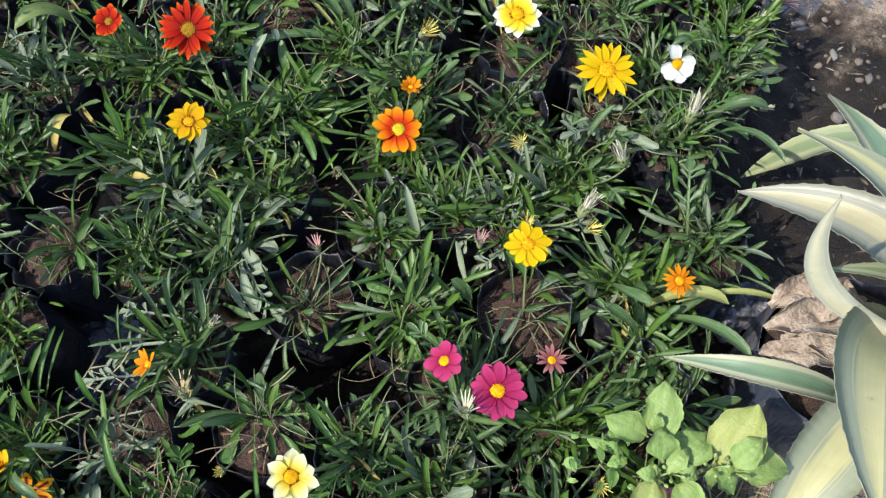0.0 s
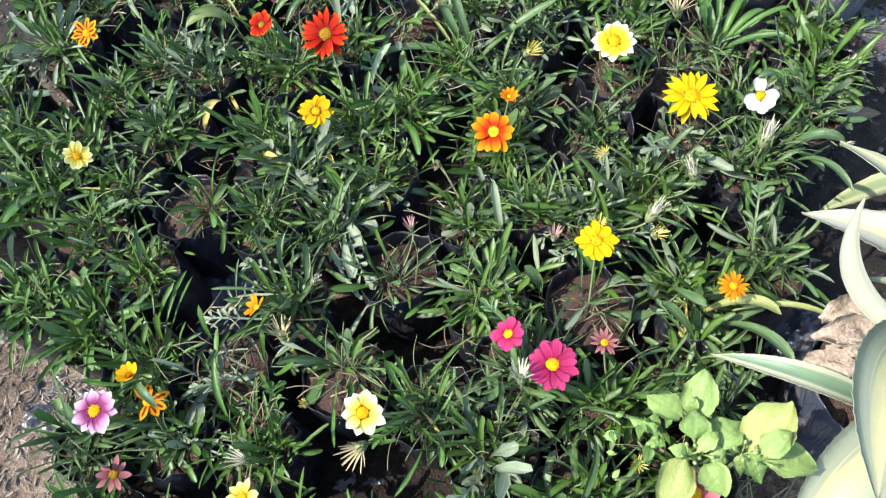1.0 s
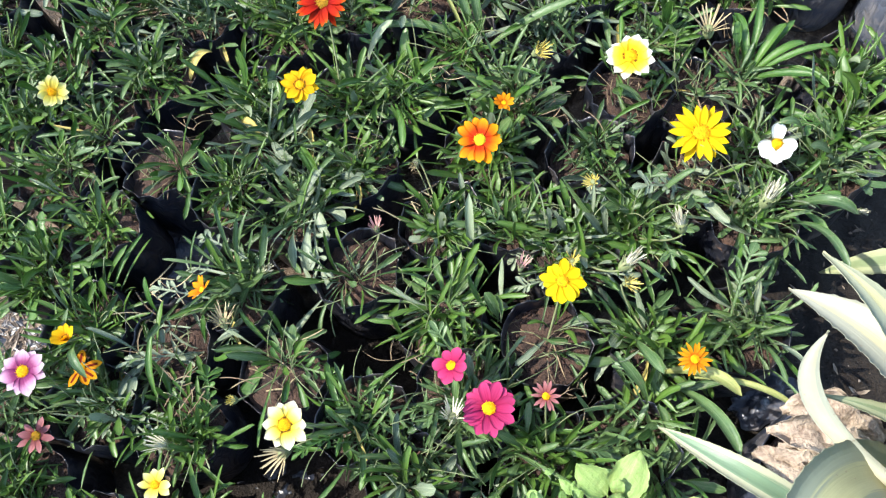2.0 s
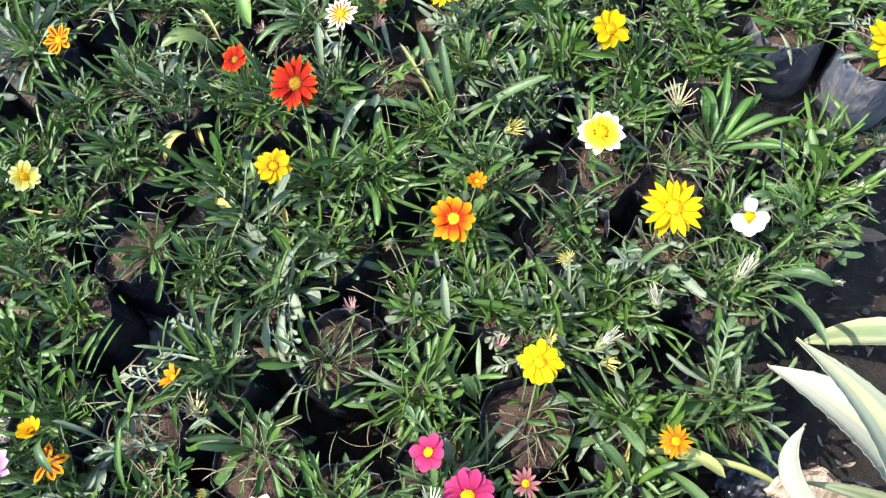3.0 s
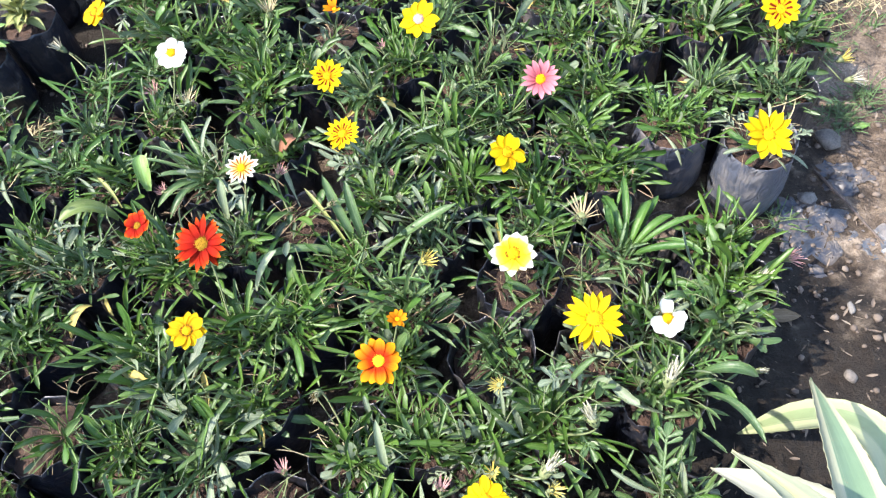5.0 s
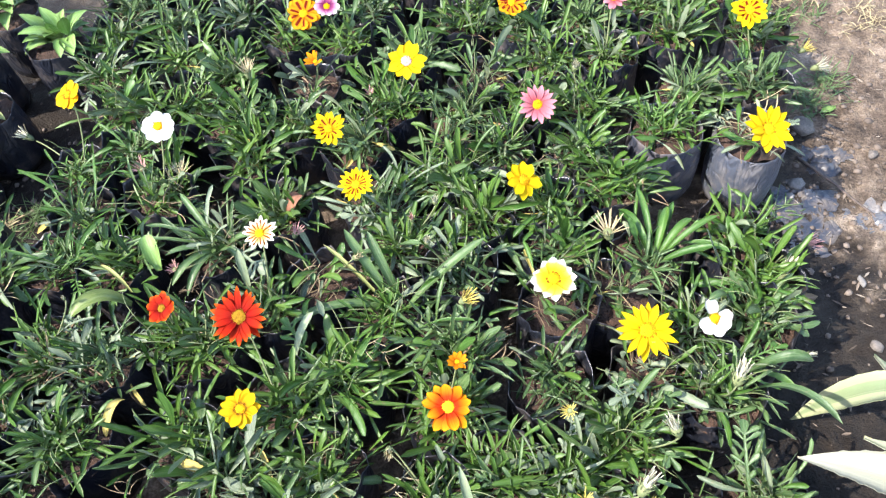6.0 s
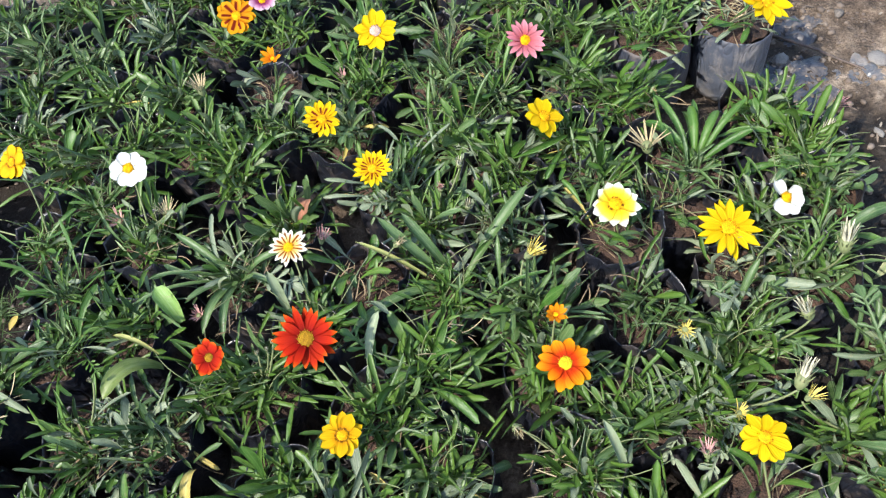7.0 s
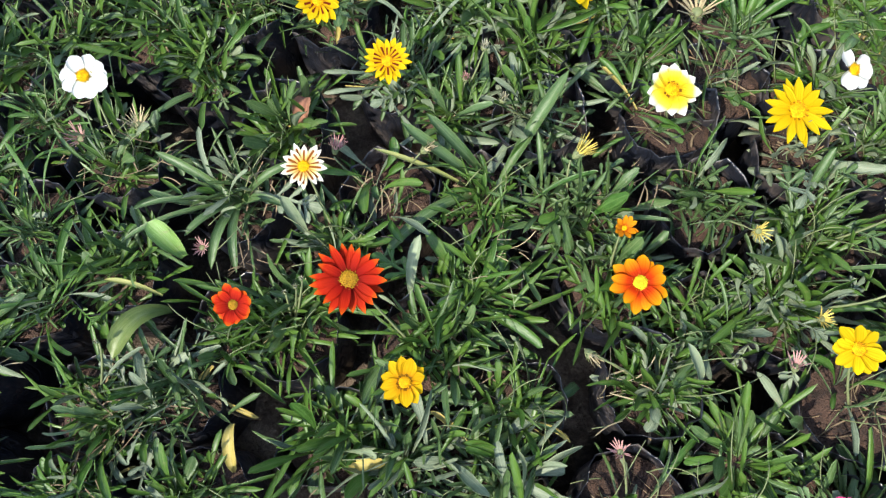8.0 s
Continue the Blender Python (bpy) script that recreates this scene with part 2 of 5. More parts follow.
def plastic_material(name="black_polythene", film=(0.012, 0.014, 0.021), mud_colour=(0.20, 0.155, 0.125), soiled=0.40, start=0.50):
    """Black polythene film: glossy, with taut folds, dust and dried mud."""
    n = Nodes(name)
    mud = n.noise(n.place, 30, 5, 0.7)
    fine = n.noise(n.place, 190, 3)
    dust = n.math("MULTIPLY", n.ramp(mud, [(start, (0, 0, 0)), (start + 0.14, (1, 1, 1))]), n.math("ADD", 0.3, n.math("MULTIPLY", fine, 0.8)))
    colour = n.mix(n.math("MULTIPLY", dust, soiled), film, mud_colour)
    rough = n.math("ADD", 0.33, n.math("MULTIPLY", dust, 0.4))
    stretch = n.add("ShaderNodeVectorMath", Vector=n.place)
    stretch.operation = "MULTIPLY"
    stretch.inputs[1].default_value = (1.0, 1.0, 0.45)
    fold = n.add("ShaderNodeTexNoise", Scale=48.0, Detail=2.0, Roughness=0.4, Distortion=1.2, Vector=stretch.outputs[0]).outputs["Fac"]
    ridge = n.math("ABSOLUTE", n.math("SUBTRACT", fold, 0.5))
    return n.done(n.add("ShaderNodeBsdfPrincipled", Base_Color=colour, Roughness=rough, Specular_IOR_Level=0.6, Normal=n.bump(ridge, 0.6, 0.012)))


POLYTHENE = plastic_material()
POLYTHENE_GREY = plastic_material("greyish_polythene", (0.070, 0.080, 0.105), (0.38, 0.33, 0.28), 0.42, 0.47)
POLYTHENE_MUDDY = plastic_material("muddy_polythene", (0.026, 0.031, 0.044), (0.15, 0.12, 0.095), 0.75, 0.45)
POLYTHENE_PALE = plastic_material("pale_polythene", (0.070, 0.076, 0.088), (0.20, 0.17, 0.145), 0.8, 0.42)
POLYTHENE_DUSTY = plastic_material("dusty_polythene", (0.042, 0.050, 0.072), (0.26, 0.21, 0.175), 0.55, 0.46)


def ground_material():
    """Bare nursery soil: dark patches, two of them painted shade; gritty beyond."""
    n = Nodes("bare_soil")
    broad = n.noise(n.place, 5.5, 4, 0.6)
    mid = n.noise(n.place, 22, 5, 0.65)
    fine = n.noise(n.place, 240, 4, 0.7)
    tone = n.math("ADD", n.math("MULTIPLY", broad, 0.40), n.math("ADD", n.math("MULTIPLY", mid, 0.32), n.math("MULTIPLY", fine, 0.28)))
    colour = n.ramp(tone, [(0.37, (0.030, 0.021, 0.015)), (0.455, (0.110, 0.080, 0.058)), (0.53, (0.215, 0.160, 0.115)), (0.61, (0.38, 0.30, 0.225))])
    # a dark patch of soil between the bed and the agave
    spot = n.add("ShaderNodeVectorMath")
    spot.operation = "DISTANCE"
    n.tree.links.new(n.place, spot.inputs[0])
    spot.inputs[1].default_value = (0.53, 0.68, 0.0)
    spot_range = n.math("ADD", spot.outputs["Value"], n.math("ADD", n.math("MULTIPLY", n.math("SUBTRACT", broad, 0.5), 0.35), n.math("MULTIPLY", n.math("SUBTRACT", mid, 0.5), 0.22)))
    darkening = n.ramp(spot_range, [(0.28, (1, 1, 1)), (0.43, (0, 0, 0))])
    # shade on the far left soil, painted into its colour round the seedlings
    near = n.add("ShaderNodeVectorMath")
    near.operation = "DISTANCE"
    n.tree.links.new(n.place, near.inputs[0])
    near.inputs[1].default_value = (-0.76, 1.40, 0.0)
    left_shade = n.math("ADD", near.outputs["Value"], n.math("ADD", n.math("MULTIPLY", n.math("SUBTRACT", broad, 0.5), 0.3), n.math("MULTIPLY", n.math("SUBTRACT", mid, 0.5), 0.2)))
    # shade of the gaps between the bags, painted as a round dark patch
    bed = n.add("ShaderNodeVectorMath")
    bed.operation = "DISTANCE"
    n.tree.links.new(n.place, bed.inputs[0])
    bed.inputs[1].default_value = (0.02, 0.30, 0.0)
    bed_shade = n.math("ADD", bed.outputs["Value"], n.math("MULTIPLY", n.math("SUBTRACT", mid, 0.5), 0.2))
    darkening = n.math("MAXIMUM", darkening, n.ramp(bed_shade, [(0.27, (1, 1, 1)), (0.37, (0, 0, 0))]))
    darkening = n.math("MAXIMUM", darkening, n.ramp(left_shade, [(0.46, (1, 1, 1)), (0.70, (0, 0, 0))]))
    # a smaller dark patch on the soil beside the grey bag
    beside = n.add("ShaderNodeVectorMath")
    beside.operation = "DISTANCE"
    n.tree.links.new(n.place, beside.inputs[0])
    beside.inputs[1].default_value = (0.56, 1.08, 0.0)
    side_range = n.math("ADD", beside.outputs["Value"], n.math("ADD", n.math("MULTIPLY", n.math("SUBTRACT", broad, 0.5), 0.2), n.math("MULTIPLY", n.math("SUBTRACT", mid, 0.5), 0.16)))
    darkening = n.math("MAXIMUM", darkening, n.ramp(side_range, [(0.11, (0.85, 0.85, 0.85)), (0.20, (0, 0, 0))]))
    colour = n.mix(darkening, colour, n.mix(0.92, colour, (0.009, 0.007, 0.006)))
    rough = n.math("SUBTRACT", n.math("ADD", 0.62, n.math("MULTIPLY", mid, 0.4)), n.math("MULTIPLY", darkening, 0.18))
    height = n.math("ADD", n.math("MULTIPLY", mid, 0.8), n.math("MULTIPLY", fine, 0.35))
    return n.done(n.add("ShaderNodeBsdfPrincipled", Base_Color=colour, Roughness=rough, Specular_IOR_Level=0.22, Normal=n.bump(height, 1.0, 0.018)))


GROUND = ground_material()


def clod_material():
    n = Nodes("soil_clod")
    each = n.add("ShaderNodeNewGeometry").outputs["Random Per Island"]
    tone = n.ramp(each, [(0.0, (0.05, 0.038, 0.030)), (0.5, (0.15, 0.115, 0.09)), (0.85, (0.21, 0.165, 0.13)), (1.0, (0.25, 0.215, 0.185))])
    fine = n.noise(n.place, 300, 3)
    return n.done(n.add("ShaderNodeBsdfPrincipled", Base_Color=n.mix(fine, tone, (0.12, 0.09, 0.07)), Roughness=0.85, Normal=n.bump(fine, 0.6, 0.002)))


CLOD = clod_material()


def agave_material(name, core, margin, reach):
    n = Nodes(name)
    u, v = n.uv
    wide = n.add("ShaderNodeCombineXYZ", X=n.math("MULTIPLY", u, 0.7), Y=n.math("MULTIPLY", v, 9.0), Z=n.chance).outputs[0]
    streak = n.noise(wide, 3.0, 3)
    off = n.math("ABSOLUTE", n.math("SUBTRACT", v, 0.5))
    edge = n.math("ADD", off, n.math("MULTIPLY", n.math("SUBTRACT", streak, 0.5), 0.36))
    fac = n.ramp(edge, [(reach - 0.025, (0, 0, 0)), (reach + 0.025, (1, 1, 1))])
    bloom = n.noise(n.place, 45, 4)
    inner = n.mix(bloom, core, tuple(c * 1.5 for c in core))
    outer = n.mix(bloom, margin, tuple(min(0.82, c * 1.1) for c in margin))
    colour = n.mix(fac, inner, outer)
    hair = n.noise(n.add("ShaderNodeCombineXYZ", X=n.math("MULTIPLY", u, 2.0), Y=n.math("MULTIPLY", v, 60.0), Z=n.chance).outputs[0], 2.0, 2)
    colour = n.mix(n.math("MULTIPLY", hair, 0.5), colour, tuple(c * 0.6 for c in core))
    scar = n.noise(n.place, 70, 5, 0.75)
    colour = n.mix(n.math("MULTIPLY", n.math("GREATER_THAN", scar, 0.66), 0.6), colour, (0.20, 0.14, 0.08))
    gloss = n.add("ShaderNodeBsdfPrincipled", Base_Color=colour, Roughness=0.42, Normal=n.bump(streak, 0.2, 0.002))
    return n.done(gloss)


AGAVE = agave_material("variegated_agave_leaf", (0.105, 0.16, 0.090), (0.36, 0.345, 0.22), 0.30)
AGAVE_PALE = agave_material("cream_agave_leaf", (0.31, 0.29, 0.14), (0.20, 0.22, 0.15), 0.22)
AGAVE_CREAM = agave_material("cream_white_agave_leaf", (0.50, 0.47, 0.33), (0.42, 0.43, 0.34), 0.30)
AGAVE_WHITE = agave_material("whitish_agave_leaf", (0.285, 0.26, 0.155), (0.205, 0.21, 0.165), 0.20)
AGAVE_GOLD = agave_material("yellow_agave_leaf", (0.16, 0.20, 0.10), (0.32, 0.335, 0.19), 0.20)
AGAVE_DRY = plain_material("withered_agave_leaf", (0.16, 0.11, 0.078), (0.46, 0.37, 0.275), 0.8, 30, 1.0, 0.008)



def litter_material():
    n = Nodes("dry_litter")
    each = n.add("ShaderNodeNewGeometry").outputs["Random Per Island"]
    return n.done(n.add("ShaderNodeBsdfPrincipled", Base_Color=n.ramp(each, [(0.0, (0.04, 0.03, 0.022)), (0.5, (0.13, 0.095, 0.07)), (0.85, (0.20, 0.155, 0.115)), (1.0, (0.30, 0.245, 0.185))]), Roughness=0.85))


LITTER = litter_material()


# ---- mesh helpers ----
def mesh_of(name, verts, faces, materials, indices=None, uvs=None, smooth=True):
    mesh = bpy.data.meshes.new(name)
    mesh.from_pydata([tuple(v) for v in verts], [], faces)
    for material in materials:
        mesh.materials.append(material)
    if indices:
        mesh.polygons.foreach_set("material_index", indices)
    if smooth:
        mesh.polygons.foreach_set("use_smooth", [True] * len(mesh.polygons))
    if uvs:
        layer = mesh.uv_layers.new(name="uv")
        layer.data.foreach_set("uv", [c for loop in mesh.loops for c in uvs[loop.vertex_index]])
    mesh.update()
    return mesh


def sheet(rows, thick, verts=None, faces=None, indices=None, uvs=None, under=1):
    """A thin solid sheet over rows of points (base to tip); its underside takes the material slot `under`."""
    verts, faces, indices, uvs = ([] if x is None else x for x in (verts, faces, indices, uvs))
    start, count, width = len(verts), len(rows), len(rows[0])
    for i, row in enumerate(rows):
        for j, p in enumerate(row):
            verts.append(Vector(p))
            uvs.append((i / (count - 1), j / (width - 1)))
    low = len(verts)
    for i, row in enumerate(rows):
        ahead, back = rows[min(i + 1, count - 1)], rows[max(i - 1, 0)]
        for j, p in enumerate(row):
            side = Vector(row[min(j + 1, width - 1)]) - Vector(row[max(j - 1, 0)])
            normal = (Vector(ahead[j]) - Vector(back[j])).cross(side)
            normal = normal.normalized() if normal.length > 1e-9 else Vector((0, 0, 1))
            verts.append(Vector(p) - normal * thick * (0.25 if j in (0, width - 1) else 1.0))
            uvs.append((i / (count - 1), j / (width - 1)))
    for i in range(count - 1):
        for j in range(width - 1):
            a, b = i * width + j, (i + 1) * width + j
            faces.append((start + a, start + b, start + b + 1, start + a + 1)), indices.append(0)
            faces.append((low + a, low + a + 1, low + b + 1, low + b)), indices.append(under)
    for j in (0, width - 1):
        for i in range(count - 1):
            a, b = i * width + j, (i + 1) * width + j
            quad = (start + a, start + b, low + b, low + a)
            faces.append(quad if j == 0 else quad[::-1]), indices.append(0)
    return verts, faces, indices, uvs


def tube(points, radii, sides=6, verts=None, faces=None):
    verts, faces = ([] if x is None else x for x in (verts, faces))
    start = len(verts)
    for i, p in enumerate(points):
        way = Vector(points[min(i + 1, len(points) - 1)]) - Vector(points[max(i - 1, 0)])
        one = way.orthogonal().normalized() if way.length else Vector((1, 0, 0))
        two = way.normalized().cross(one)
        for k in range(sides):
            a = math.tau * k / sides
            verts.append(Vector(p) + (one * math.cos(a) + two * math.sin(a)) * radii[i])
    for i in range(len(points) - 1):
        for k in range(sides):
            a, b = start + i * sides + k, start + i * sides + (k + 1) % sides
            faces.append((a, b, b + sides, a + sides))
    faces.append(tuple(start + (len(points) - 1) * sides + k for k in range(sides)))
    faces.append(tuple(start + k for k in reversed(range(sides))))
    return verts, faces


def bend(a, b, c, steps):
    """Points on the curve from a over the control point b to c."""
    a, b, c = Vector(a), Vector(b), Vector(c)
    return [a * (1 - s) ** 2 + b * 2 * s * (1 - s) + c * s * s for s in (i / steps for i in range(steps + 1))]


def part(name, mesh, parent, m=Matrix(), label=""):
    ob = new(name, mesh)
    ob.parent, ob.matrix_basis = parent, m
    return tagged(ob, label=label, kind="stuff" if name in ("withered_tuft", "stem_tuft", "heart") else "")


def root(name, x, y, z=0.0, turn=0.0, **tags):
    ob = new(name)
    ob.empty_display_size = 0.03
    ob.matrix_basis = pose(x, y, z, 0, 0, turn)
    return tagged(ob, **tags)


def frame_of(way, up=Vector((0, 0, 1))):
    """A turn whose z axis is way."""
    return Vector(way).to_track_quat("Z", "Y").to_matrix().to_4x4()


def rock(rng, size, verts, faces, at, flat=0.6):
    """One rough pebble of 20 faces."""
    start, g = len(verts), 1.618
    corners = [(-1, g, 0), (1, g, 0), (-1, -g, 0), (1, -g, 0), (0, -1, g), (0, 1, g), (0, -1, -g), (0, 1, -g), (g, 0, -1), (g, 0, 1), (-g, 0, -1), (-g, 0, 1)]
    turn = Euler((rng.uniform(0, 6), rng.uniform(0, 6), rng.uniform(0, 6))).to_matrix()
    sx, sy = rng.uniform(0.7, 1.3), rng.uniform(0.7, 1.2)
    for c in corners:
        p = turn @ Vector(c).normalized() * size * rng.uniform(0.75, 1.15)
        verts.append(Vector((p.x * sx, p.y * sy, p.z * flat)) + Vector(at))
    for f in ((0, 11, 5), (0, 5, 1), (0, 1, 7), (0, 7, 10), (0, 10, 11), (1, 5, 9), (5, 11, 4), (11, 10, 2), (10, 7, 6), (7, 1, 8),
              (3, 9, 4), (3, 4, 2), (3, 2, 6), (3, 6, 8), (3, 8, 9), (4, 9, 5), (2, 4, 11), (6, 2, 10), (8, 6, 7), (9, 8, 1)):
        faces.append(tuple(start + i for i in f))


# ---- ground ----
def ground_height(x, y):
    h = 0.010 * noise.noise((x * 4, y * 4, 0.3)) + 0.006 * noise.noise((x * 17, y * 17, 2.1)) + 0.0040 * noise.noise((x * 60, y * 60, 5.0)) + 0.0022 * abs(noise.noise((x * 140, y * 140, 8.0)))
    return h - 0.004


def build_ground():
    near_x = np.concatenate((np.arange(-1.4, 0.26, 0.016), np.arange(0.26, 1.1, 0.0065), np.arange(1.1, 1.5, 0.016)))
    near_y = np.concatenate((np.arange(-0.3, 0.2, 0.016), np.arange(0.2, 1.75, 0.0065), np.arange(1.75, 2.4, 0.016)))
    xs = np.concatenate(([-400, -60, -12, -4, -2], near_x, [2, 4, 12, 60, 400]))
    ys = np.concatenate(([-400, -60, -12, -4, -1], near_y, [3, 5, 12, 60, 400]))
    verts = [(x, y, ground_height(x, y)) for y in ys for x in xs]
    w = len(xs)
    faces = [(j * w + i, j * w + i + 1, (j + 1) * w + i + 1, (j + 1) * w + i) for j in range(len(ys) - 1) for i in range(w - 1)]
    tagged(new("ground", mesh_of("ground", verts, faces, [GROUND])), "bare brown gritty nursery soil with dark patches and painted shade", "ground", kind="structure")


build_ground()


def in_bed(x, y):
    right = 0.28 + 0.28 * max(0.0, y - 0.30) if y < 1.2 else 0.56
    return -0.62 < x < right and 0.1 < y < 1.9


def scatter_grit():
    rng = random.Random(11)
    verts, faces = [], []
    for _ in range(17000):
        x, y = (rng.uniform(0.28, 1.25), rng.uniform(0.1, 2.1)) if rng.random() < 0.65 else (rng.uniform(-1.0, -0.35), rng.uniform(0.0, 1.8))
        if in_bed(x, y):
            continue
        if math.hypot(x - 0.53, y - 0.66) < 0.24 and rng.random() < 0.8:
            continue
        size = 0.0008 + 0.0062 * rng.random() ** 4
        rock(rng, size, verts, faces, (x, y, ground_height(x, y) + size * 0.15))
    tagged(new("soil_grit", mesh_of("soil_grit", verts, faces, [CLOD])), "small clods and gravel strewn over the soil", "gravel", kind="stuff")


scatter_grit()


def scatter_litter():
    rng = random.Random(21)
    verts, faces, indices, uvs = [], [], [], []
    for _ in range(4200):
        x, y = (rng.uniform(-0.85, -0.36), rng.uniform(0.05, 0.42)) if rng.random() < 0.7 else (rng.uniform(0.45, 1.1), rng.uniform(0.3, 1.9))
        z, a, size = ground_height(x, y) + 0.003, rng.uniform(0, math.tau), rng.uniform(0.0012, 0.0085)
        way, side = Vector((math.cos(a), math.sin(a), rng.uniform(-0.2, 0.3))) * size, Vector((-math.sin(a), math.cos(a), rng.uniform(-0.3, 0.3))) * size * rng.uniform(0.08, 0.4)
        here = Vector((x, y, z))
        sheet([[here - way - side * 0.4, here - way + side * 0.4], [here - side, here + side], [here + way - side * 0.2, here + way + side * 0.2]], 0.0006, verts, faces, indices, uvs, 0)
    tagged(new("dry_litter", mesh_of("dry_litter", verts, faces, [LITTER], indices, uvs)), "dry leaf and straw litter on the soil", "litter", kind="stuff")


scatter_litter()


# ---- gazania plants in black nursery bags ----
rng = random.Random(3)


def blade(length, width, lift, droop, twist=0.0, steps=8, stalk=0.26, fold=0.25, lobes=0.0, tip=0.72, sway=0.0):
    """Rows of a strap leaf that starts at the origin, rises at lift degrees towards +x and bends down by droop degrees on its way."""
    rows, here, last = [], Vector((0, 0, 0)), 0.0
    for i in range(steps + 1):
        s = 1 - (1 - i / steps) ** 1.45
        a = radians(lift - droop * s ** 1.3)
        here = here + Vector((math.cos(a), sway * (s - 0.4), math.sin(a))) * length * (s - last)
        last = s
        grow = min(1.0, max(0.0, (s - 0.20) / 0.56))
        w = width * 0.5 * (stalk + (1 - stalk) * grow * grow * (3 - 2 * grow))
        if s > tip:
            w *= max(0.0, 1 - ((s - tip) / (1 - tip)) ** 2.4) ** 0.50 + 0.03
        if lobes and 0.3 < s < 0.95:
            w *= 1.0 + lobes * (1 if i % 2 else -0.8)
        t = radians(twist * s)
        left, right = w * rng.uniform(0.84, 1.12), w * rng.uniform(0.84, 1.12)
        fold += rng.uniform(-0.08, 0.08)
        lift_left, lift_right = rng.uniform(-0.16, 0.16), rng.uniform(-0.16, 0.16)
        side = Vector((-math.sin(a) * math.sin(t), math.cos(t), math.cos(a) * math.sin(t)))
        up = Vector((-math.sin(a), 0, math.cos(a)))
        rows.append([here - side * left + up * w * (fold + lift_left), here - side * left * 0.5 + up * w * fold * 0.35, here, here + side * right * 0.5 + up * w * fold * 0.35, here + side * right + up * w * (fold + lift_right)])
    return rows


def leaf_mesh(rows, materials, thick=0.0005):
    verts, faces, indices, uvs = sheet(rows, thick)
    return mesh_of("leaf", verts, faces, materials, indices, uvs)


GREEN = [LEAF_TOP, LEAF_UNDER]


def leaf_set(count, length, width, lift, droop, twist, materials=None, **shape):
    """Alike leaves of random build: every pair gives the least and the most."""
    pick = rng.uniform
    return [leaf_mesh(blade(pick(*length), pick(*width), pick(*lift), pick(*droop), pick(-twist, twist), sway=pick(-1.1, 1.1), fold=pick(-0.05, 0.55), tip=pick(0.74, 0.90), **shape), materials or GREEN) for _ in range(count)]


UPRIGHT = leaf_set(18, (0.046, 0.092), (0.0060, 0.0130), (50, 85), (-10, 60), 90, stalk=0.20)
SPREAD = leaf_set(28, (0.048, 0.102), (0.0062, 0.0140), (25, 62), (15, 85), 120, stalk=0.17)
FLAT = leaf_set(18, (0.044, 0.092), (0.0062, 0.0138), (8, 40), (-20, 45), 120, stalk=0.17)
SPOON = leaf_set(12, (0.032, 0.062), (0.0085, 0.0145), (20, 75), (10, 80), 80, stalk=0.14)
LOBED = leaf_set(4, (0.055, 0.075), (0.011, 0.015), (35, 60), (40, 80), 60, steps=14, lobes=0.28)
NARROW = leaf_set(8, (0.050, 0.092), (0.0036, 0.0060), (30, 75), (20, 80), 110, stalk=0.5)
STRAP = leaf_set(6, (0.110, 0.138), (0.009, 0.0125), (30, 55), (25, 60), 80)
FRESH = leaf_set(10, (0.040, 0.082), (0.0065, 0.0125), (45, 80), (10, 60), 60, [LEAF_FRESH, LEAF_UNDER], stalk=0.22)
YELLOWED = leaf_set(3, (0.05, 0.08), (0.007, 0.010), (10, 40), (40, 80), 90, [LEAF_YELLOW, LEAF_YELLOW])
WITHERED = leaf_set(8, (0.035, 0.07), (0.0025, 0.0060), (-10, 25), (20, 90), 180, [LEAF_DRY, LEAF_DRY], stalk=0.4)


def pinnate_mesh(seed):
    """A divided leaf: a pale stalk with pairs of small oval lobes and one lobe at its tip."""
    r = random.Random(seed + 200)
    verts, faces, indices, uvs = [], [], [], []
    length, lift, droop = r.uniform(0.065, 0.100), r.uniform(20, 60), r.uniform(10, 60)
    spine = blade(length, 0.0034, lift, droop, 0, steps=6, stalk=0.8, fold=0.1)
    sheet(spine, 0.0008, verts, faces, indices, uvs, 0)
    for k in range(r.randint(4, 7)):
        i = 2 + k % 5
        at = spine[min(i, 6)][2]
        for side in (1, -1):
            if r.random() < 0.2:
                continue
            turn = Matrix.Translation(at) @ Matrix.Rotation(side * r.uniform(0.6, 1.1), 4, "Z") @ Matrix.Rotation(-radians(lift - droop * i / 6) * 0.7, 4, "Y")
            rows = blade(r.uniform(0.012, 0.022), r.uniform(0.0045, 0.0075), r.uniform(-10, 25), 20, r.uniform(-40, 40), steps=4, stalk=0.35)
            sheet([[turn @ p for p in row] for row in rows], 0.0004, verts, faces, indices, uvs)
    turn = Matrix.Translation(spine[5][2])
    sheet([[turn @ p for p in row] for row in blade(0.026, 0.010, lift - droop, 30, 20, steps=5, stalk=0.3)], 0.0004, verts, faces, indices, uvs)
    return mesh_of("leaf", verts, faces, GREEN, indices, uvs)


PINNATE = [pinnate_mesh(k) for k in range(6)]


